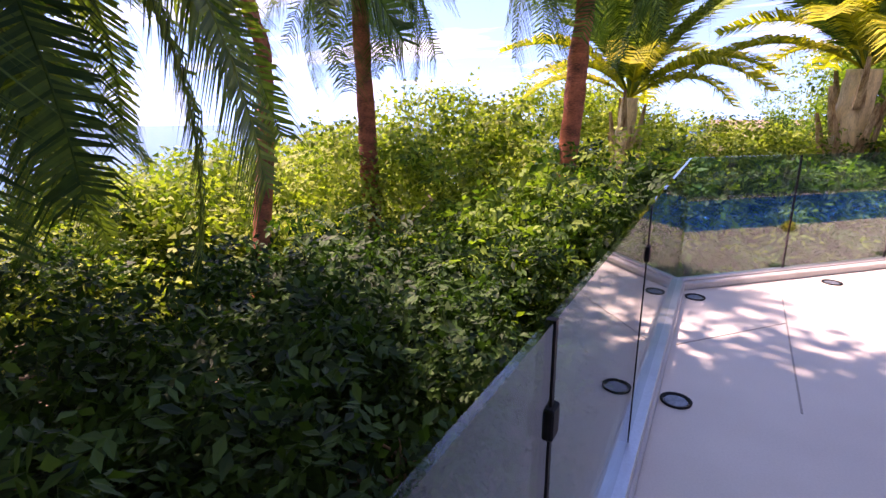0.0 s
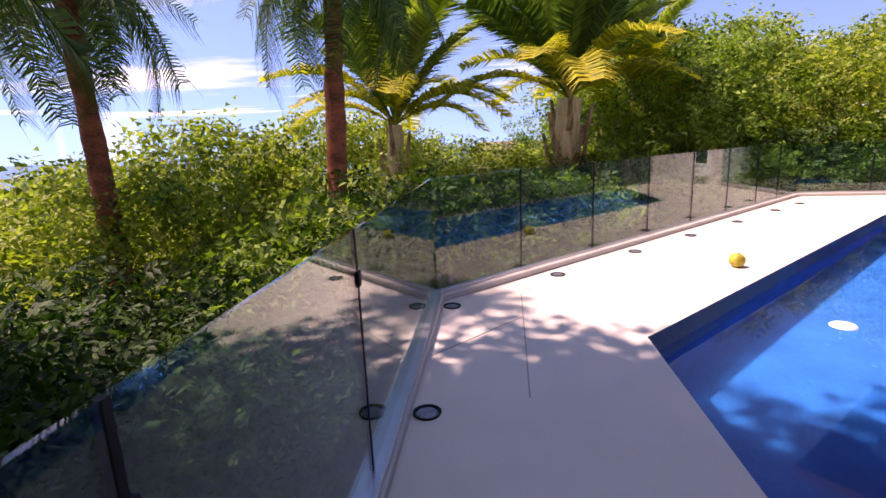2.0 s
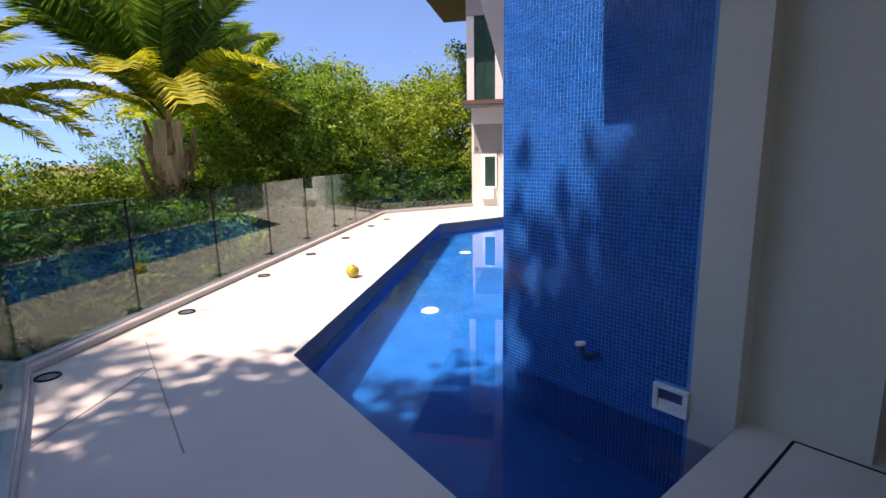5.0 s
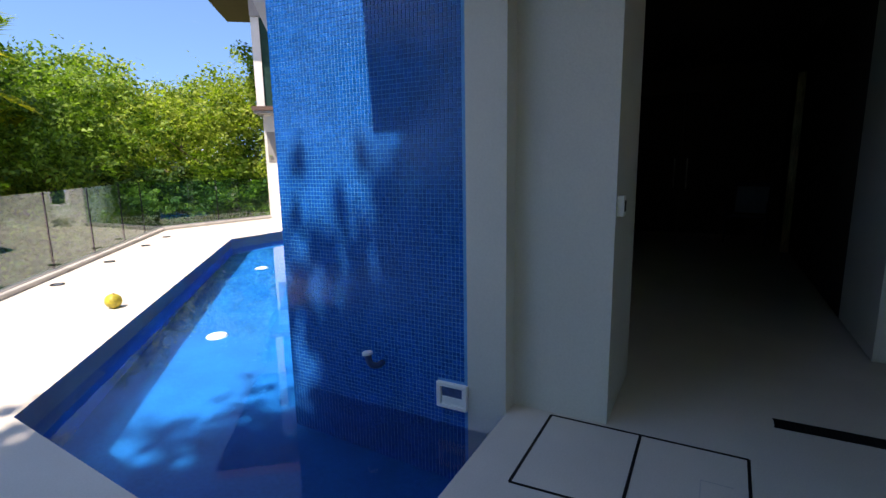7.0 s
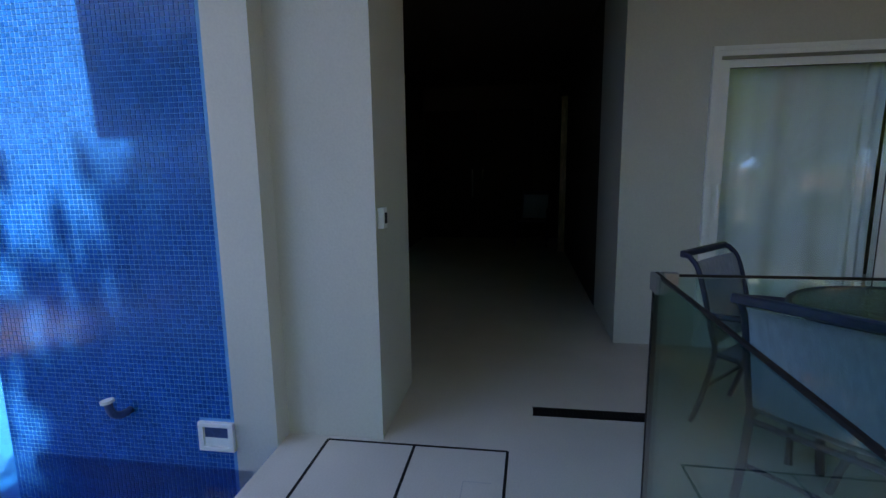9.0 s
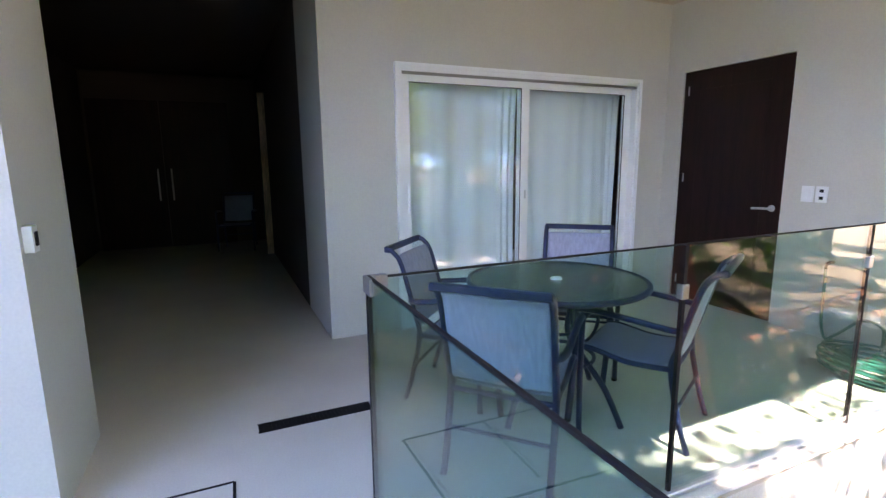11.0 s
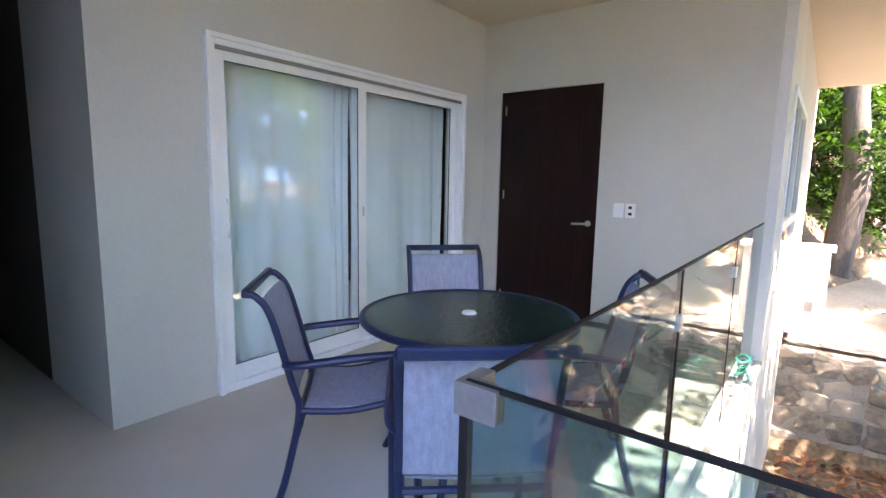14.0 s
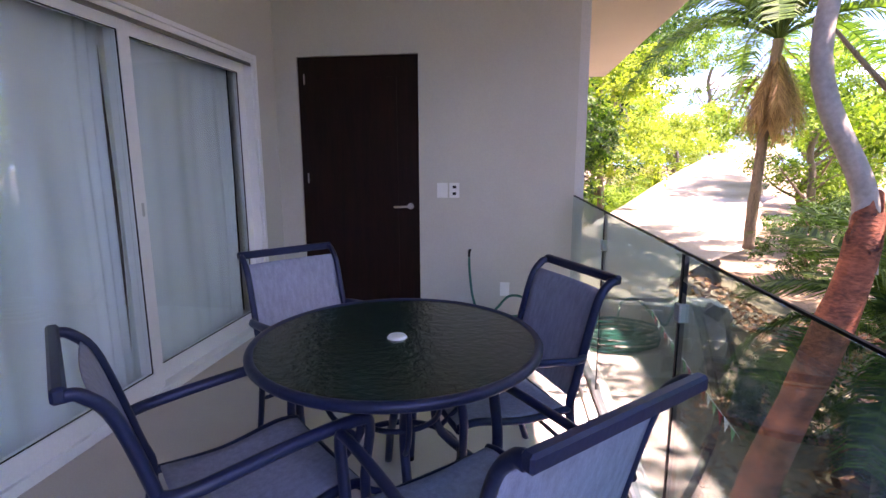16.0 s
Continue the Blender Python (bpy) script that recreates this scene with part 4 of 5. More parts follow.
# ---- dim corridor end ----
def corridor():
    d = thing("double_door", "dark double doors with tall steel pulls in dim corridor", "door", 10.99, 0, 0)
    for a, b in ((0.35, 1.33), (1.34, 2.3)):
        leaf = part("leaf", boxes(((-0.05, a, 0.0), (-0.005, b, 2.3)), bevel=0.004), DOORWOOD, d)
    for y in (1.24, 1.43):
        bm = bmesh.new()
        tube(bm, [(-0.10, y, 0.75), (-0.10, y, 1.25)], 0.012)
        tube(bm, [(-0.05, y, 0.8), (-0.10, y, 0.8)], 0.008)
        tube(bm, [(-0.05, y, 1.2), (-0.10, y, 1.2)], 0.008)
        part("pull_handle", bm, STEEL, d, "tall steel pull handle")
    # pale jamb colour stands in for the strip of light on this door edge
    post = thing("door_frame", "door frame in the dim corridor, its light put in as pale colour", "door frame", 9.5, -0.1, 0)
    part("jamb", boxes(((-0.03, 0.0, 0.0), (0.03, 0.09, 2.3)), bevel=0.004), HUSK, post)
    c = copy_thing(CH, pose(10.2, 0.35, 0, 0, 0, 80))
    c["label"] = "dark framed chair in the unlit corridor"


corridor()

# ---- vegetation ----
def mesh_np(name, verts, faces, material):
    me = bpy.data.meshes.new(name)
    me.from_pydata([tuple(v) for v in verts], [], faces)
    for m in (material if isinstance(material, (list, tuple)) else [material]):
        me.materials.append(m)
    return me


def rand_dirs(rng, n, up=0.0):
    v = rng.normal(size=(n, 3))
    v[:, 2] += up
    return v / np.linalg.norm(v, axis=1, keepdims=True)


def leaf_cloud(name, material, seed, clumps, per, radii, leaf, spread, leaflets=5, shell=0.55, droop=0.25, tri=False):
    """Sprigs of leaflets gathered in clumps through an uneven ellipsoid."""
    rng = np.random.default_rng(seed)
    d = rand_dirs(rng, clumps, 0.25)
    r = (shell + (1 - shell) * rng.random(clumps) ** 0.6)[:, None]
    lump = 1 + 0.28 * np.sin(d[:, 0] * 5 + seed) * np.cos(d[:, 1] * 4 + 1.7 * seed) + 0.15 * rng.normal(size=clumps)
    cen = d * r * lump[:, None] * np.array(radii)
    n = clumps * per
    base = np.repeat(cen, per, axis=0) + rng.normal(size=(n, 3)) * spread * np.array([1, 1, 0.7])
    ax = rand_dirs(rng, n, 0.0)
    ax[:, 2] = ax[:, 2] * 0.5 - droop * 0.3
    ax /= np.linalg.norm(ax, axis=1, keepdims=True)
    nrm = rand_dirs(rng, n, 1.3)
    side = np.cross(ax, nrm)
    side /= np.linalg.norm(side, axis=1, keepdims=True) + 1e-9
    size = leaf * (0.7 + 0.6 * rng.random(n))
    V, F = [], []
    for k in range(leaflets):
        if k == leaflets - 1:
            dirv, off = ax, 0.9
        else:
            sgn = 1 if k % 2 else -1
            dirv = ax * 0.55 + side * sgn * 0.85
            off = 0.9 * (k // 2) / max(1, leaflets // 2)
        dirv = dirv / np.linalg.norm(dirv, axis=1, keepdims=True)
        o = base + ax * (off * size * 1.3)[:, None]
        wv = np.cross(dirv, nrm)
        wv /= np.linalg.norm(wv, axis=1, keepdims=True) + 1e-9
        L = size[:, None]
        p0, p2 = o, o + dirv * L - np.array([0, 0, 1]) * L * 0.12
        mid = o + dirv * L * 0.45
        p1, p3 = mid + wv * L * 0.24, mid - wv * L * 0.24
        V.append(np.stack([p1, p2, p3] if tri else [p0, p1, p2, p3], 1).reshape(-1, 3))
    V = np.concatenate(V)
    F = np.arange(len(V)).reshape(-1, 3 if tri else 4).tolist()
    return mesh_np(name, V, F, material)


def limbs(bm, base, top, r, rng, n=5, reach=1.2, lift=0.8):
    """A bent trunk with limbs."""
    base, top = Vector(base), Vector(top)
    pts = [base.lerp(top, i / 6) + Vector((rng.uniform(-1, 1), rng.uniform(-1, 1), 0)) * 0.05 * (top - base).length * (0 < i < 6) for i in range(7)]
    line = arc_pts(pts, 3)
    tube(bm, line, r, 9, r * 0.55)
    for k in range(n):
        p = line[int(len(line) * (0.45 + 0.5 * k / n))]
        a = rng.uniform(0, 6.28)
        q = p + Vector((math.cos(a) * reach, math.sin(a) * reach, lift * rng.uniform(0.5, 1.3)))
        m = p.lerp(q, 0.5) + Vector((rng.uniform(-0.1, 0.1), rng.uniform(-0.1, 0.1), rng.uniform(-0.15, 0.1))) * reach
        tube(bm, arc_pts([p, m, q], 4), r * 0.38, 6, r * 0.1)


def tree_proto(name, label, crown_mesh, crown_z, r, bark, seed, height, reach, group, category="tree"):
    t = thing(name, label, category, group=group)
    rng = random.Random(seed)
    bm = bmesh.new()
    limbs(bm, (0, 0, -0.3), (0.15 * height * rng.uniform(-1, 1) * 0.4, 0.1, height), r, rng, 6, reach, reach * 0.7)
    part("trunk", bm, bark, t, smooth=True)
    c = new("crown", crown_mesh)
    c.parent = t
    c.location = (0, 0, crown_z)
    return t


def place(proto, spots, used):
    """Copies a plant to the spots (x, y, z, turn, size)."""
    for x, y, z, a, s in spots:
        m = pose(x, y, z, 0, 0, a)
        if id(proto) not in used:
            used.add(id(proto))
            proto.matrix_basis = m @ Matrix.Diagonal((s, s, s, 1))
        else:
            o = copy_thing(proto, m)
            o.scale = (s, s, s)


PALEBARK = mat("pale smooth bark", (0.42, 0.37, 0.33), 0.7, var=0.2, scale=4, fine=30, bump=0.4)
FIG = mat("pale grey fig bark", (0.13, 0.115, 0.105), 0.85, var=0.25, scale=3, fine=20, bump=0.8, stretch=(3, 3, 0.4))
TALL = {}
USED = set()
BUSH_A = leaf_cloud("leaves", LEAF_SHADED, 1, 62, 24, (1.1, 1.1, 0.95), 0.080, 0.14, 5)
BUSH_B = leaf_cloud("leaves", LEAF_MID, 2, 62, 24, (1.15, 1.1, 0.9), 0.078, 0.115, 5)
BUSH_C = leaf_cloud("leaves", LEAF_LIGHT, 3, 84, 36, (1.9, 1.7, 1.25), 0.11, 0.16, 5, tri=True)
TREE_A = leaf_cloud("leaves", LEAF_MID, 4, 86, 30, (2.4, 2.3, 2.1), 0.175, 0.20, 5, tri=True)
TREE_B = leaf_cloud("leaves", LEAF_SHADED, 5, 86, 30, (2.3, 2.4, 2.2), 0.175, 0.20, 5, tri=True)
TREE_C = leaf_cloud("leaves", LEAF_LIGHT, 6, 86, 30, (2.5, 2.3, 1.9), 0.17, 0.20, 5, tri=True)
SPARSE = leaf_cloud("leaves", LEAF_MID, 17, 70, 16, (2.3, 2.5, 1.7), 0.17, 0.26, 5, shell=0.2)
SHADE = leaf_cloud("leaves", LEAF_SHADED, 7, 430, 24, (1.2, 2.0, 2.25), 0.20, 0.28, 5, shell=0.2, tri=True)

airy = tree_proto("tree", "open crowned tree that dapples the patio", SPARSE, 6.6, 0.13, BARK, 9, 6.0, 1.6, "shade trees")
bush_a = tree_proto("bush", "dense green shrub, shade put into its small pinnate leaves", BUSH_A, 1.0, 0.035, BARK, 1, 1.0, 0.5, "shrubs below the glass fence", "shrub")
bush_b = tree_proto("bush", "bright green shrub with small pinnate leaves", BUSH_B, 1.0, 0.035, BARK, 2, 1.0, 0.5, "shrubs below the glass fence", "shrub")
bush_c = tree_proto("bush", "spreading sunlit yellow green shrub on the slope", BUSH_C, 1.4, 0.06, BARK, 3, 1.5, 0.9, "light shrubs on the slope", "shrub")
tree_a = tree_proto("tree", "leafy green jungle tree with a rounded crown", TREE_A, 4.2, 0.16, BARK, 4, 4.0, 1.5, "jungle trees")
tree_b = tree_proto("tree", "dark green jungle tree with a dense crown", TREE_B, 4.2, 0.16, BARK, 5, 4.0, 1.5, "jungle trees")
tree_c = tree_proto("tree", "light green jungle tree catching the sun", TREE_C, 4.0, 0.14, BARK, 6, 3.8, 1.5, "jungle trees")
shade = tree_proto("tree", "broad leaved tree that shades the deck", SHADE, 7.6, 0.19, BARK_RED, 7, 8.0, 1.6, "shade trees")

# unseen tree added to keep the sun off the column
shade_tall = tree_proto("tree", "unseen tall tree added so its high crown shades the column", SHADE, 16.4, 0.2, BARK, 8, 15.0, 1.6, "shade trees")

TALL.update({bush_a: 2.05, bush_b: 2.0, bush_c: 2.75, tree_a: 6.4, tree_b: 6.5, tree_c: 6.0})


def gz(x, y):
    return terrain(x, y)


def treeline(x, y):
    """Height of the green skyline of the falling hillside, by bearing from the deck."""
    dx, dy = x - 1.35, y - 0.9
    az = math.degrees(math.atan2(-dx, dy))
    el = np.interp(az, [-60, -24, -16, -11, -8, 6, 10, 18, 27, 33, 50, 55, 90], [15, 14, 12, 6, 0.8, 0.8, 2, 4, 1.5, -1.5, -2.5, -4.5, -6])
    return 1.29 + math.hypot(dx, dy) * math.tan(math.radians(el))


def scatter(protos, n, xr, yr, size, seed, keep=lambda x, y: True, gap=1.0, lift=0.0):
    r = random.Random(seed)
    pts = []
    for _ in range(n * 30):
        if len(pts) >= n:
            break
        x, y = r.uniform(*xr), r.uniform(*yr)
        if keep(x, y) and all((x - a) ** 2 + (y - b) ** 2 > gap * gap for a, b in pts):
            pts.append((x, y))
            p, s = r.choice(protos), r.uniform(*size)
            z = gz(x, y) + lift
            if y > 0:
                z = min(z, treeline(x, y) - TALL[p] * s * r.uniform(0.93, 1.08))
            place(p, [(x, y, z, r.uniform(0, 360), s)], USED)


def off_fence(x, y):
    """How far a point lies outside the long fence line."""
    ax, ay = CORNER
    ux, uy = 0.749, 0.663
    return -(x - ax) * uy + (y - ay) * ux


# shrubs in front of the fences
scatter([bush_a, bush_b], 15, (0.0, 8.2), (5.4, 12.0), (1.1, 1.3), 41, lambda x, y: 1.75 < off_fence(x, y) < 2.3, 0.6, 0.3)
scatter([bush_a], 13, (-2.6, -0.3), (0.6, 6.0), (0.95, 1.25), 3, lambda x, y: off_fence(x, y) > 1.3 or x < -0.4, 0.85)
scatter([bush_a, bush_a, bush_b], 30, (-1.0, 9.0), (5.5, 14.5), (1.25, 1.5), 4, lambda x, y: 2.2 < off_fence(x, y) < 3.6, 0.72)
scatter([bush_b, bush_c], 12, (-1.0, 8.5), (7.5, 17), (1.0, 1.4), 5, lambda x, y: 3.2 < off_fence(x, y) < 6.5, 1.3)
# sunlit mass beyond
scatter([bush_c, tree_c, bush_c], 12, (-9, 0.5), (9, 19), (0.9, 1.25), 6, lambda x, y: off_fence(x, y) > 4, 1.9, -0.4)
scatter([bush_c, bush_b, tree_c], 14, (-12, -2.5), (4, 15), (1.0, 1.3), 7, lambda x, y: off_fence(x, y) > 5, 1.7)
scatter([tree_a, tree_c], 9, (-26, -4), (14, 34), (0.9, 1.2), 27, lambda x, y: off_fence(x, y) > 9, 3.0, -1.5)
scatter([bush_b, bush_a, bush_b], 11, (7.4, 11.0), (11.95, 14.5), (1.1, 1.5), 28, lambda x, y: off_fence(x, y) > 0.4, 0.75, 0.25)
scatter([tree_a, tree_c, tree_b], 7, (-15, -7.5), (-10, 0), (1.0, 1.35), 29, lambda x, y: x < drive_x(y) - 5, 2.0)
# wooded slope beside the far house
scatter([tree_a, tree_c, tree_a], 17, (6.5, 20), (13.0, 24), (0.85, 1.15), 8, lambda x, y: off_fence(x, y) > 2.5, 1.9, -0.4)
scatter([tree_b, tree_a, tree_c], 10, (-2, 12), (19, 32), (0.8, 1.1), 9, lambda x, y: off_fence(x, y) > 7, 2.6, -1.0)
place(tree_c, [(12.2, 12.6, -2.0, 70, 0.95), (14.5, 13.5, -1.6, 160, 1.1), (11.3, 14.0, -1.9, 250, 0.9)], USED)
place(bush_b, [(10.9, 12.4, -1.6, 15, 1.6), (11.8, 13.2, -1.5, 120, 1.8)], USED)
# dark undergrowth close below the deck, and unseen trees set to shade it
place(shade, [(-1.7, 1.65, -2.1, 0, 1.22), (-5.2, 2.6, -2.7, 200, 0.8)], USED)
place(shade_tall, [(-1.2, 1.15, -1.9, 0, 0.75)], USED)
# trees added to block the sky mirrored in the sliding door
place(tree_a, [(-4.2, -7.8, -1.9, 20, 0.85)], USED)
place(tree_c, [(-5.6, -5.0, -1.9, 80, 0.85)], USED)
place(airy, [(-2.3, -4.9, -1.8, 30, 0.95), (-2.5, -2.3, -1.8, 200, 0.9), (-0.7, -4.0, -1.75, 140, 0.95), (-5.2, -6.6, -1.9, 250, 0.9)], USED)
place(tree_b, [(-6.5, 3.6, -5.2, 40, 0.9), (-7.5, 6.5, -5.2, 200, 0.85)], USED)
# both banks of the drive
scatter([bush_b, bush_c, tree_c], 16, (-8, 6.5), (-34, -8.5), (0.8, 1.15), 12, lambda x, y: 2.6 < x - drive_x(y) < 5.5, 1.3)
scatter([bush_b, bush_a, tree_a], 12, (-16, -2), (-34, -7.5), (0.8, 1.1), 13, lambda x, y: 3.0 < drive_x(y) - x < 6.5, 1.5)
scatter([tree_a, tree_c, tree_b], 12, (-22, 8), (-44, -22), (1.0, 1.4), 14, lambda x, y: abs(x - drive_x(y)) > 3.5, 3.0)
place(tree_a, [(2.0, -46, 2.0, 0, 1.6), (-22, -47, 2.0, 90, 1.6), (-14.5, -50, 3.0, 60, 1.7), (-9, -49, 3.0, 160, 1.6)], USED)
place(tree_b, [(1.6, -17.2, 0.9, 10, 1.15), (0.2, -21.5, 1.4, 130, 1.3), (-1.8, -26.0, 1.8, 220, 1.4), (5.5, -13.0, 0.6, 30, 1.0), (4.9, -10.6, 0.4, 210, 0.8)], USED)
place(bush_a, [(3.2, -12.4, 0.3, 40, 1.7), (2.4, -13.2, 0.2, 140, 1.6)], USED)
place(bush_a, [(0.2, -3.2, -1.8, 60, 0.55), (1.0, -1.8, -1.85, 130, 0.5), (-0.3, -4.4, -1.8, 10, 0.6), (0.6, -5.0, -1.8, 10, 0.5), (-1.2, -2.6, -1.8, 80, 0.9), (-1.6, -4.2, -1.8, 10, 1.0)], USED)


# ---- palms ----
def frond_mesh(name, L, droop, leaflet, n, material, seed, rise=0.5, hang=0.5, vee=0.45, wide=1.0, sweep=0.55):
    """A feather palm frond: a bent midrib with two rows of leaflets."""
    rng = np.random.default_rng(seed)
    s = np.linspace(0, 1, 13)
    line = np.stack([L * (s - 0.10 * s ** 3), 0 * s, L * (rise * s - (rise * 0.6 + droop) * s ** 2.2)], 1)
    bm = bmesh.new()
    tube(bm, [tuple(p) for p in line], 0.022 * L / 2.5, 5, 0.004)
    V, F = [], []
    for i in range(n):
        t = 0.14 + 0.85 * i / n
        k = min(11, int(t * 12))
        f = t * 12 - k
        p = line[k] * (1 - f) + line[k + 1] * f
        d = line[k + 1] - line[k]
        d /= np.linalg.norm(d)
        for sg in (-1, 1):
            ll = leaflet * math.sin(math.pi * min(1, 0.18 + 0.82 * (1 - t) ** 0.7 * 0.9 + 0.1)) ** 0.6 * rng.uniform(0.85, 1.1) * (1.0 if t < 0.8 else 1.2 - t * 0.5)
            out = np.array([d[0] * sweep, sg * 1.0, d[2] * sweep + vee + rng.normal() * 0.12])
            out /= np.linalg.norm(out)
            m1 = p + out * ll * 0.55
            tip = p + out * ll + np.array([d[0] * 0.12, 0, -hang * rng.uniform(0.7, 1.3)]) * ll
            w = d * 0.016 * (L / 2.2) * wide
            b0 = len(V)
            V += [p - w, p + w, m1 + w * 0.9, m1 - w * 0.9, tip]
            F += [(b0, b0 + 1, b0 + 2, b0 + 3), (b0 + 3, b0 + 2, b0 + 4)]
    me = mesh_np("tmp", V, F, material)
    bm.from_mesh(me)
    bpy.data.meshes.remove(me)
    out = bpy.data.meshes.new(name)
    bm.to_mesh(out)
    bm.free()
    out.materials.append(material)
    return out


def palm(name, label, x, y, z, height, lean, r, bark, fronds, count, group, boots=False, skirt=None, tilt=(10, 75), seed=1, twist=0, low=None):
    p = thing(name, label, "palm tree", x, y, z, group=group)
    rg = random.Random(seed)
    pts = [(lean[0] * (i / 6) ** 1.5, lean[1] * (i / 6) ** 1.5, height * i / 6) for i in range(7)]
    bm = bmesh.new()
    line = arc_pts(pts, 4)
    n = 12
    tube(bm, line, r, n, r * 0.8)
    for v in bm.verts:
        v.co += Vector((noise.noise(v.co * 6), noise.noise(v.co * 6 + Vector((5, 0, 0))), 0)) * r * 0.22
    part("trunk", bm, bark, p, smooth=True)
    top = Vector(pts[-1])
    if boots:
        for k in range(16):
            a = k * 2.4
            bm = bmesh.new()
            q = Vector((math.cos(a), math.sin(a), 0))
            h0 = height * (0.25 + 0.7 * k / 16)
            c = Vector((lean[0], lean[1], 0)) * (h0 / height) ** 1.5 + Vector((0, 0, h0))
            tube(bm, [c + q * r * 0.9 - Vector((0, 0, 0.35)), c + q * r * 1.25, c + q * r * 1.6 + Vector((0, 0, 0.5))], r * 0.42, 6, r * 0.15, flat=0.5)
            part("boot", bm, HUSK, p, "dry leaf base")
    for k in range(count):
        a = k * 137.5 + rg.uniform(-12, 12) + twist
        el = tilt[0] + (tilt[1] - tilt[0]) * ((k + 0.5) / count) + rg.uniform(-6, 6)
        f = new("frond", rg.choice(low if low and k < count * 0.33 else fronds))
        f.parent = p
        f.matrix_basis = Matrix.Translation(top) @ Euler((0, 0, math.radians(a))).to_matrix().to_4x4() @ Euler((rg.uniform(-0.35, 0.35), -math.radians(el), 0)).to_matrix().to_4x4() @ Matrix.Diagonal([rg.uniform(0.85, 1.1)] * 3 + [1])
    if skirt:
        for k in range(34):
            a = math.radians(k * 137.5)
            f = new("dry_frond", rg.choice(skirt))
            f.parent = p
            f.matrix_basis = Matrix.Translation(top - Vector((0, 0, 0.05 + 0.018 * k))) @ Euler((0, 0, a)).to_matrix().to_4x4() @ Euler((0, math.radians(rg.uniform(44, 78)), 0)).to_matrix().to_4x4()
    return p


F_UP = [frond_mesh("frond", 3.4, 0.16, 0.66, 110, m, s, 0.2, 0.35, wide=1.0) for m, s in ((FROND, 1), (FROND_PALE, 3))]
F_LOW = [frond_mesh("frond", 3.0, 0.45, 0.62, 84, FROND_YELLOW, s, 0.35, 0.45, wide=1.1) for s in (2, 4)]
F_DROOP = [frond_mesh("frond", 1.5, 0.95, 0.46, 64, FROND, s, 0.75, 0.95, 0.1) for s in (5, 6)]
F_NEAR = [frond_mesh("frond", 2.8, 0.55, 0.55, 70, FROND, s, 0.5, 0.5, 0.25) for s in (7, 8)]
F_HANG = [frond_mesh("frond", 2.7, 0.60, 0.52, 140, m, s, 0.45, 0.42, 0.15, wide=0.6) for m, s in ((FROND, 17), (FROND, 18), (FROND_PALE, 19))]
F_DRY = [frond_mesh("frond", 1.25, 0.10, 0.5, 46, FROND_DRY, s, 0.1, 0.0, 0.0, sweep=2.6) for s in (9, 10)]
palm("palm_tree", "stout palm with upright yellow green fronds", 3.75, 12.75, -1.4, 3.5, (0.1, -0.1), 0.34, HUSK, F_UP, 36, "yellow palms behind the fence", True, tilt=(12, 86), seed=2, low=F_LOW)
palm("palm_tree", "stout palm with upright yellow green fronds", -0.25, 12.9, -1.8, 3.5, (0.1, 0.0), 0.24, HUSK, F_UP, 28, "yellow palms behind the fence", True, tilt=(12, 86), seed=3, twist=40, low=F_LOW)
palm("palm_tree", "stout palm with upright yellow green fronds", 6.0, 15.5, -0.8, 3.0, (0.1, 0.0), 0.24, BARK, F_UP, 14, "yellow palms behind the fence", True, tilt=(12, 86), seed=8, twist=70, low=F_LOW)
palm("palm_tree", "slender palm with red trunk and drooping fronds", -3.22, 7.25, -2.9, 6.2, (-0.26, 0.26), 0.165, BARK_RED, F_DROOP, 26, "slender red palms", tilt=(-42, 60), seed=4)
palm("palm_tree", "slender palm with red trunk and drooping fronds", -0.55, 8.4, -2.4, 6.0, (0.25, 0.12), 0.17, BARK_RED, F_DROOP, 26, "slender red palms", tilt=(-42, 60), seed=5, twist=30)
palm("palm_tree", "palm with broad dark fronds close to the deck", -2.45, 1.75, -2.4, 5.3, (0.1, 0.0), 0.15, BARK, F_HANG, 42, "dark palms below the deck", tilt=(-40, 65), seed=6)
palm("palm_tree", "palm with broad dark fronds close to the deck", -5.3, 2.3, -2.9, 4.9, (0.2, 0.1), 0.14, BARK, F_HANG, 22, "dark palms below the deck", tilt=(-40, 60), seed=16, twist=50)
palm("palm_tree", "fan palm with a skirt of dry brown fronds", -0.95, -9.4, -0.35, 3.75, (-0.15, 0.0), 0.10, BARK, F_NEAR, 30, "", skirt=F_DRY, tilt=(5, 75), seed=7)

F_SMALL = [frond_mesh("frond", 1.35, 0.6, 0.36, 70, FROND, s, 0.6, 0.5, 0.2) for s in (27, 28)]
palm("palm_tree", "young palm with arching green fronds below the patio", 0.35, -3.75, -1.9, 1.7, (0.1, 0.0), 0.07, BARK, F_SMALL, 22, "", tilt=(-25, 70), seed=31)

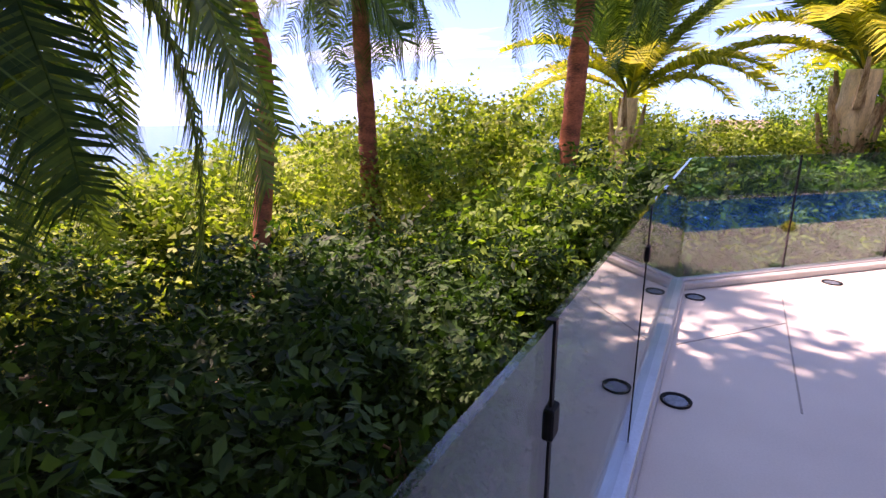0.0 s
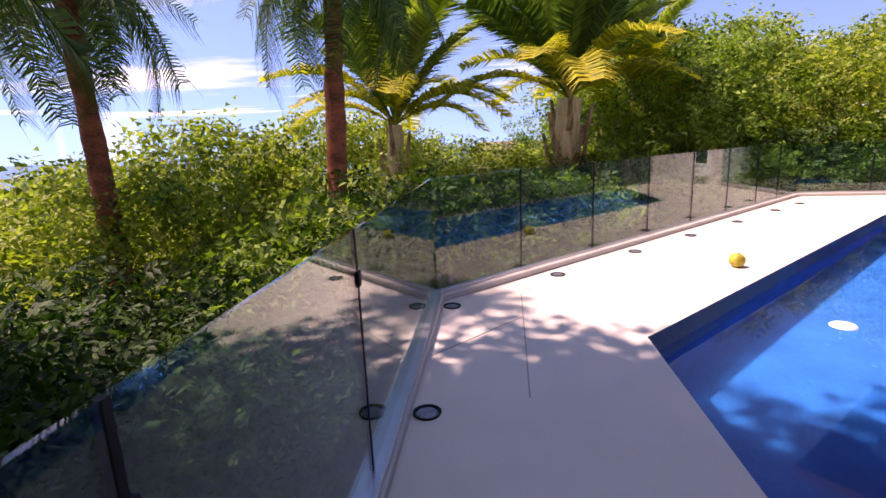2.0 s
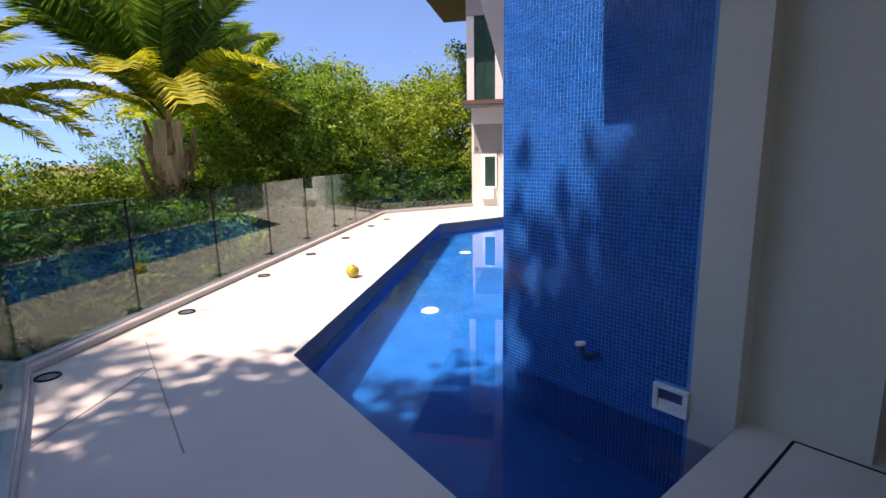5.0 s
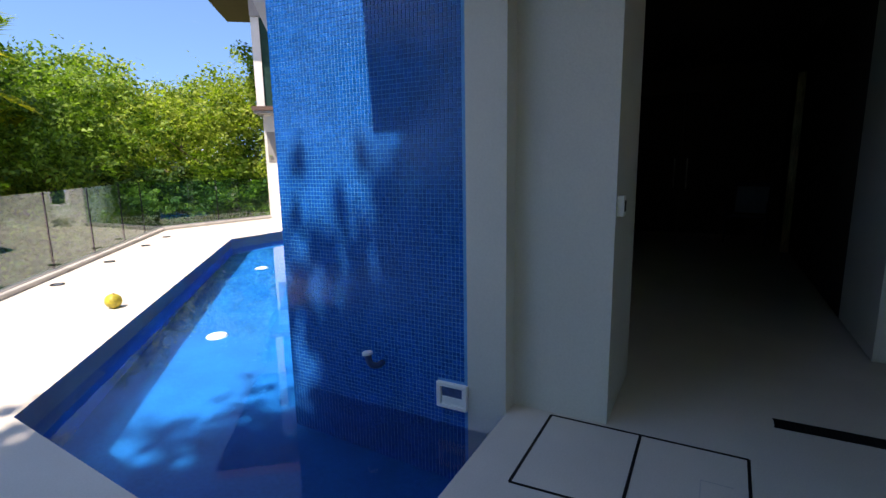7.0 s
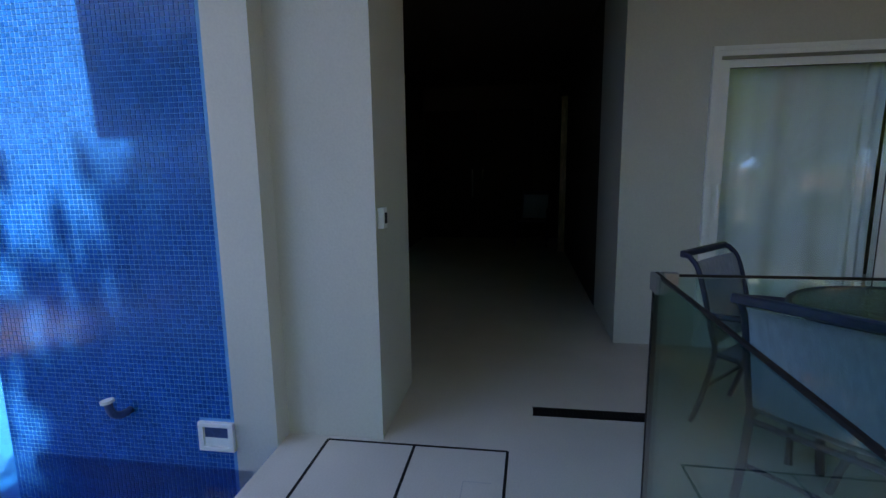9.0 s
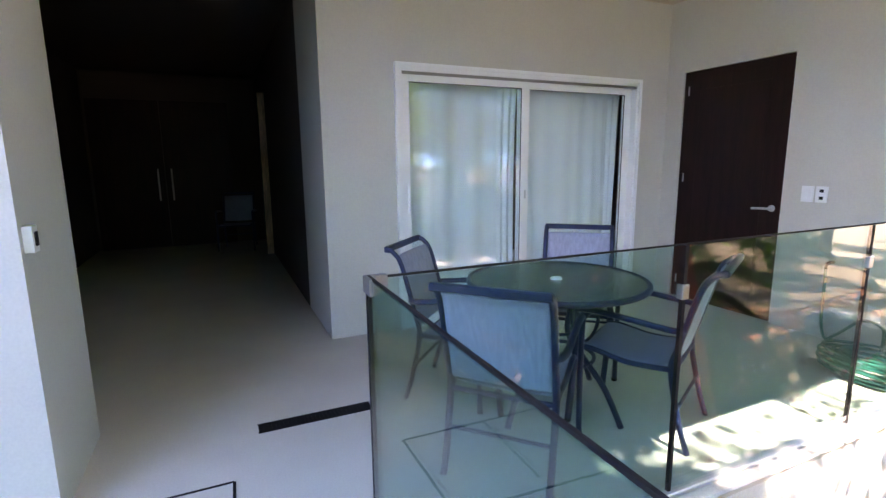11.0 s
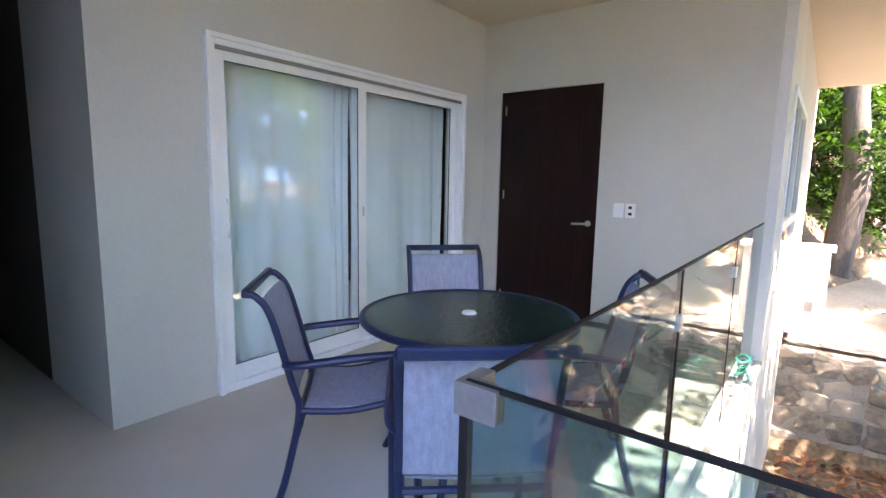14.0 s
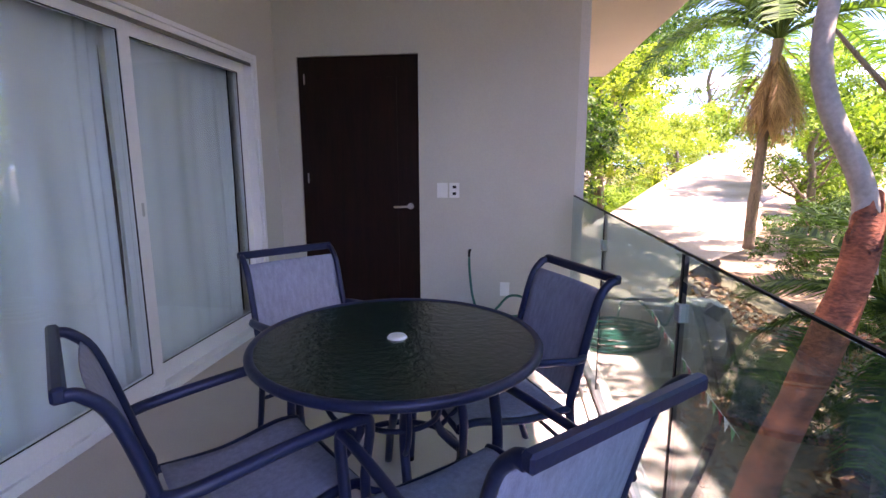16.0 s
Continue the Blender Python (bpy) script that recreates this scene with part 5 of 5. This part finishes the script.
# red barked trees
def bent_tree(name, label, pts, r, r2, mats, crown=0.6, upto=None):
    t = thing(name, label, "tree", *pts[0])
    o = Vector(pts[0])
    bm = bmesh.new()
    line = arc_pts([Vector(p) - o for p in pts[:upto]], 6)
    tube(bm, line, r, 12, r2)
    for v in bm.verts:
        v.co += Vector((noise.noise(v.co * 5), noise.noise(v.co * 5 + Vector((9, 0, 0))), 0)) * r * 0.15
    if upto:
        end = line[-1]
        for v in bm.verts:
            near = smooth(0.5, 0.0, (v.co - end).length)
            v.co += Vector((0, 0, 1)) * near * 0.30 * noise.noise(v.co * 16)
    part("trunk", bm, mats, t, smooth=True)
    c = new("crown", SPARSE)
    c.parent = t
    c.location = Vector(pts[-1]) - o + Vector((0, 0, 1.2))
    c.scale = (crown, crown, crown)
    return t


bent_tree("tree", "red flaking bark tree with a curved bare trunk", [(-3.75, 5.30, -2.6), (-3.81, 5.38, -1.0), (-3.86, 5.7, 0.6), (-3.88, 5.85, 1.5), (-3.80, 5.80, 2.2), (-3.93, 5.75, 2.8), (-4.1, 5.7, 5.6), (-4.1, 5.7, 8.6)], 0.125, 0.08, BARK_RED, 0.45)
lean = bent_tree("tree", "leaning red barked tree with pale upper trunk", [(2.25, -2.45, -1.85), (1.93, -2.65, -0.92), (1.4, -2.92, 0.27), (1.27, -2.96, 0.80), (1.275, -2.98, 0.92), (1.58, -3.12, 1.95), (1.35, -3.2, 3.2), (0.9, -3.3, 5.5)], 0.135, 0.09, BARK_RED, upto=5)
bm = bmesh.new()
tube(bm, arc_pts([Vector(p) - Vector((2.25, -2.45, -1.85)) for p in ((1.27, -2.95, 0.55), (1.275, -2.985, 0.85), (1.30, -3.01, 1.12), (1.58, -3.12, 1.95), (1.35, -3.2, 3.2), (0.9, -3.3, 5.5))], 6), 0.086, 12, 0.05)
part("upper_trunk", bm, PALEBARK, lean, "pale grey smooth upper trunk", smooth=True)
bent_tree("tree", "grey fig tree with twisted ropey roots", [(2.55, -10.8, -0.6), (2.45, -10.8, 0.4), (2.35, -10.9, 1.6), (2.5, -11.0, 3.2), (2.4, -11.2, 6.0)], 0.27, 0.18, FIG)

# ---- leaf litter on the lower ground ----
def litter():
    rng_ = np.random.default_rng(21)
    V, F = [], []
    for i in range(12000):
        x, y = rng_.uniform(-4, 2.9), rng_.uniform(-9.5, 0.0)
        if y < -6.05 and x > 0.6 and y > -6.7:
            continue
        z = terrain(x, y) + 0.012 + rng_.random() * 0.03
        if -0.6 - 1.5 * smooth(-6.8, -11.0, y) < x - drive_x(y) < 2.0 and y < -6.3 and rng_.random() < 0.75:
            continue
        if y < -6.3:
            z += 0.04
        a = rng_.random() * 6.28
        s = rng_.uniform(0.03, 0.075)
        d = np.array([math.cos(a), math.sin(a), rng_.normal() * 0.4]) * s
        w = np.array([-math.sin(a), math.cos(a), rng_.normal() * 0.4]) * s * 0.45
        c = np.array([x, y, z])
        b0 = len(V)
        V += [c - d, c + w, c + d, c - w]
        F.append((b0, b0 + 1, b0 + 2, b0 + 3))
    ob = new("leaf_litter", mesh_np("leaf_litter", V, F, LITTER))
    tagged(ob, "red brown fallen leaves scattered over the soil", "leaf litter", kind="stuff")


LITTER = leaf_mat("fallen dry leaf", (0.36, 0.16, 0.08), (0.10, 0.04, 0.03), 0.15, 0.7)
litter()


# ---- mosaic tiles ----
def mosaic():
    """Small glazed tiles, each proud of the grout: the nearest stretch as single pieces, the rest joined."""
    wall = bpy.data.objects["wall_mosaic"]
    P, w, t, b = 0.0232, 0.0204, 0.0018, 0.0010

    def tile(o, u, v, n):
        lo = [o, o + u * w, o + u * w + v * w, o + v * w]
        hi = [o + u * b + v * b + n * t, o + u * (w - b) + v * b + n * t, o + u * (w - b) + v * (w - b) + n * t, o + u * b + v * (w - b) + n * t]
        return lo + hi

    faces = [(4, 5, 6, 7), (0, 1, 5, 4), (1, 2, 6, 5), (2, 3, 7, 6), (3, 0, 4, 7)]
    V, F = [], []
    n, u, v = np.array([-1.0, 0, 0]), np.array([0, -1.0, 0]), np.array([0, 0, 1.0])
    one = None
    x0 = MX + 0.0055
    ny = int((MY1 - MY0) / P)
    rg = np.random.default_rng(3)
    for i in range(ny):
        y = MY1 - 0.004 - i * P
        for k in range(int((2.75 + 1.34) / P)):
            z = -1.34 + k * P
            if MY0 < y - w and y < 2.10 and -0.05 < z < 0.115:
                continue
            o = np.array([x0, y, z])
            if y < 2.36 and 0.30 < z < 0.76:
                if one is None:
                    me = mesh_np("tile", tile(np.zeros(3), u, v, n), faces, TILE_ONE)
                    one = me
                ob = new("tile", one)
                ob.parent = wall
                ob.location = o
                continue
            b0 = len(V)
            V += tile(o + n * rg.uniform(-0.0006, 0.0006), u, v, n)
            F += [tuple(q + b0 for q in f) for f in faces]
    # end face of the wall
    n2, u2 = np.array([0, 1.0, 0]), np.array([-1.0, 0, 0])
    for i in range(int(0.62 / P)):
        for k in range(int((2.75 + 0.3) / P)):
            b0 = len(V)
            V += tile(np.array([4.44 - i * P, MY1 - 0.007, -0.3 + k * P]), u2, v, n2)
            F += [tuple(q + b0 for q in f) for f in faces]
    ob = new("tile_field", mesh_np("tile_field", V, F, TILE))
    ob.parent = wall
    tagged(ob, "small cobalt glass mosaic tiles", kind="stuff")


mosaic()
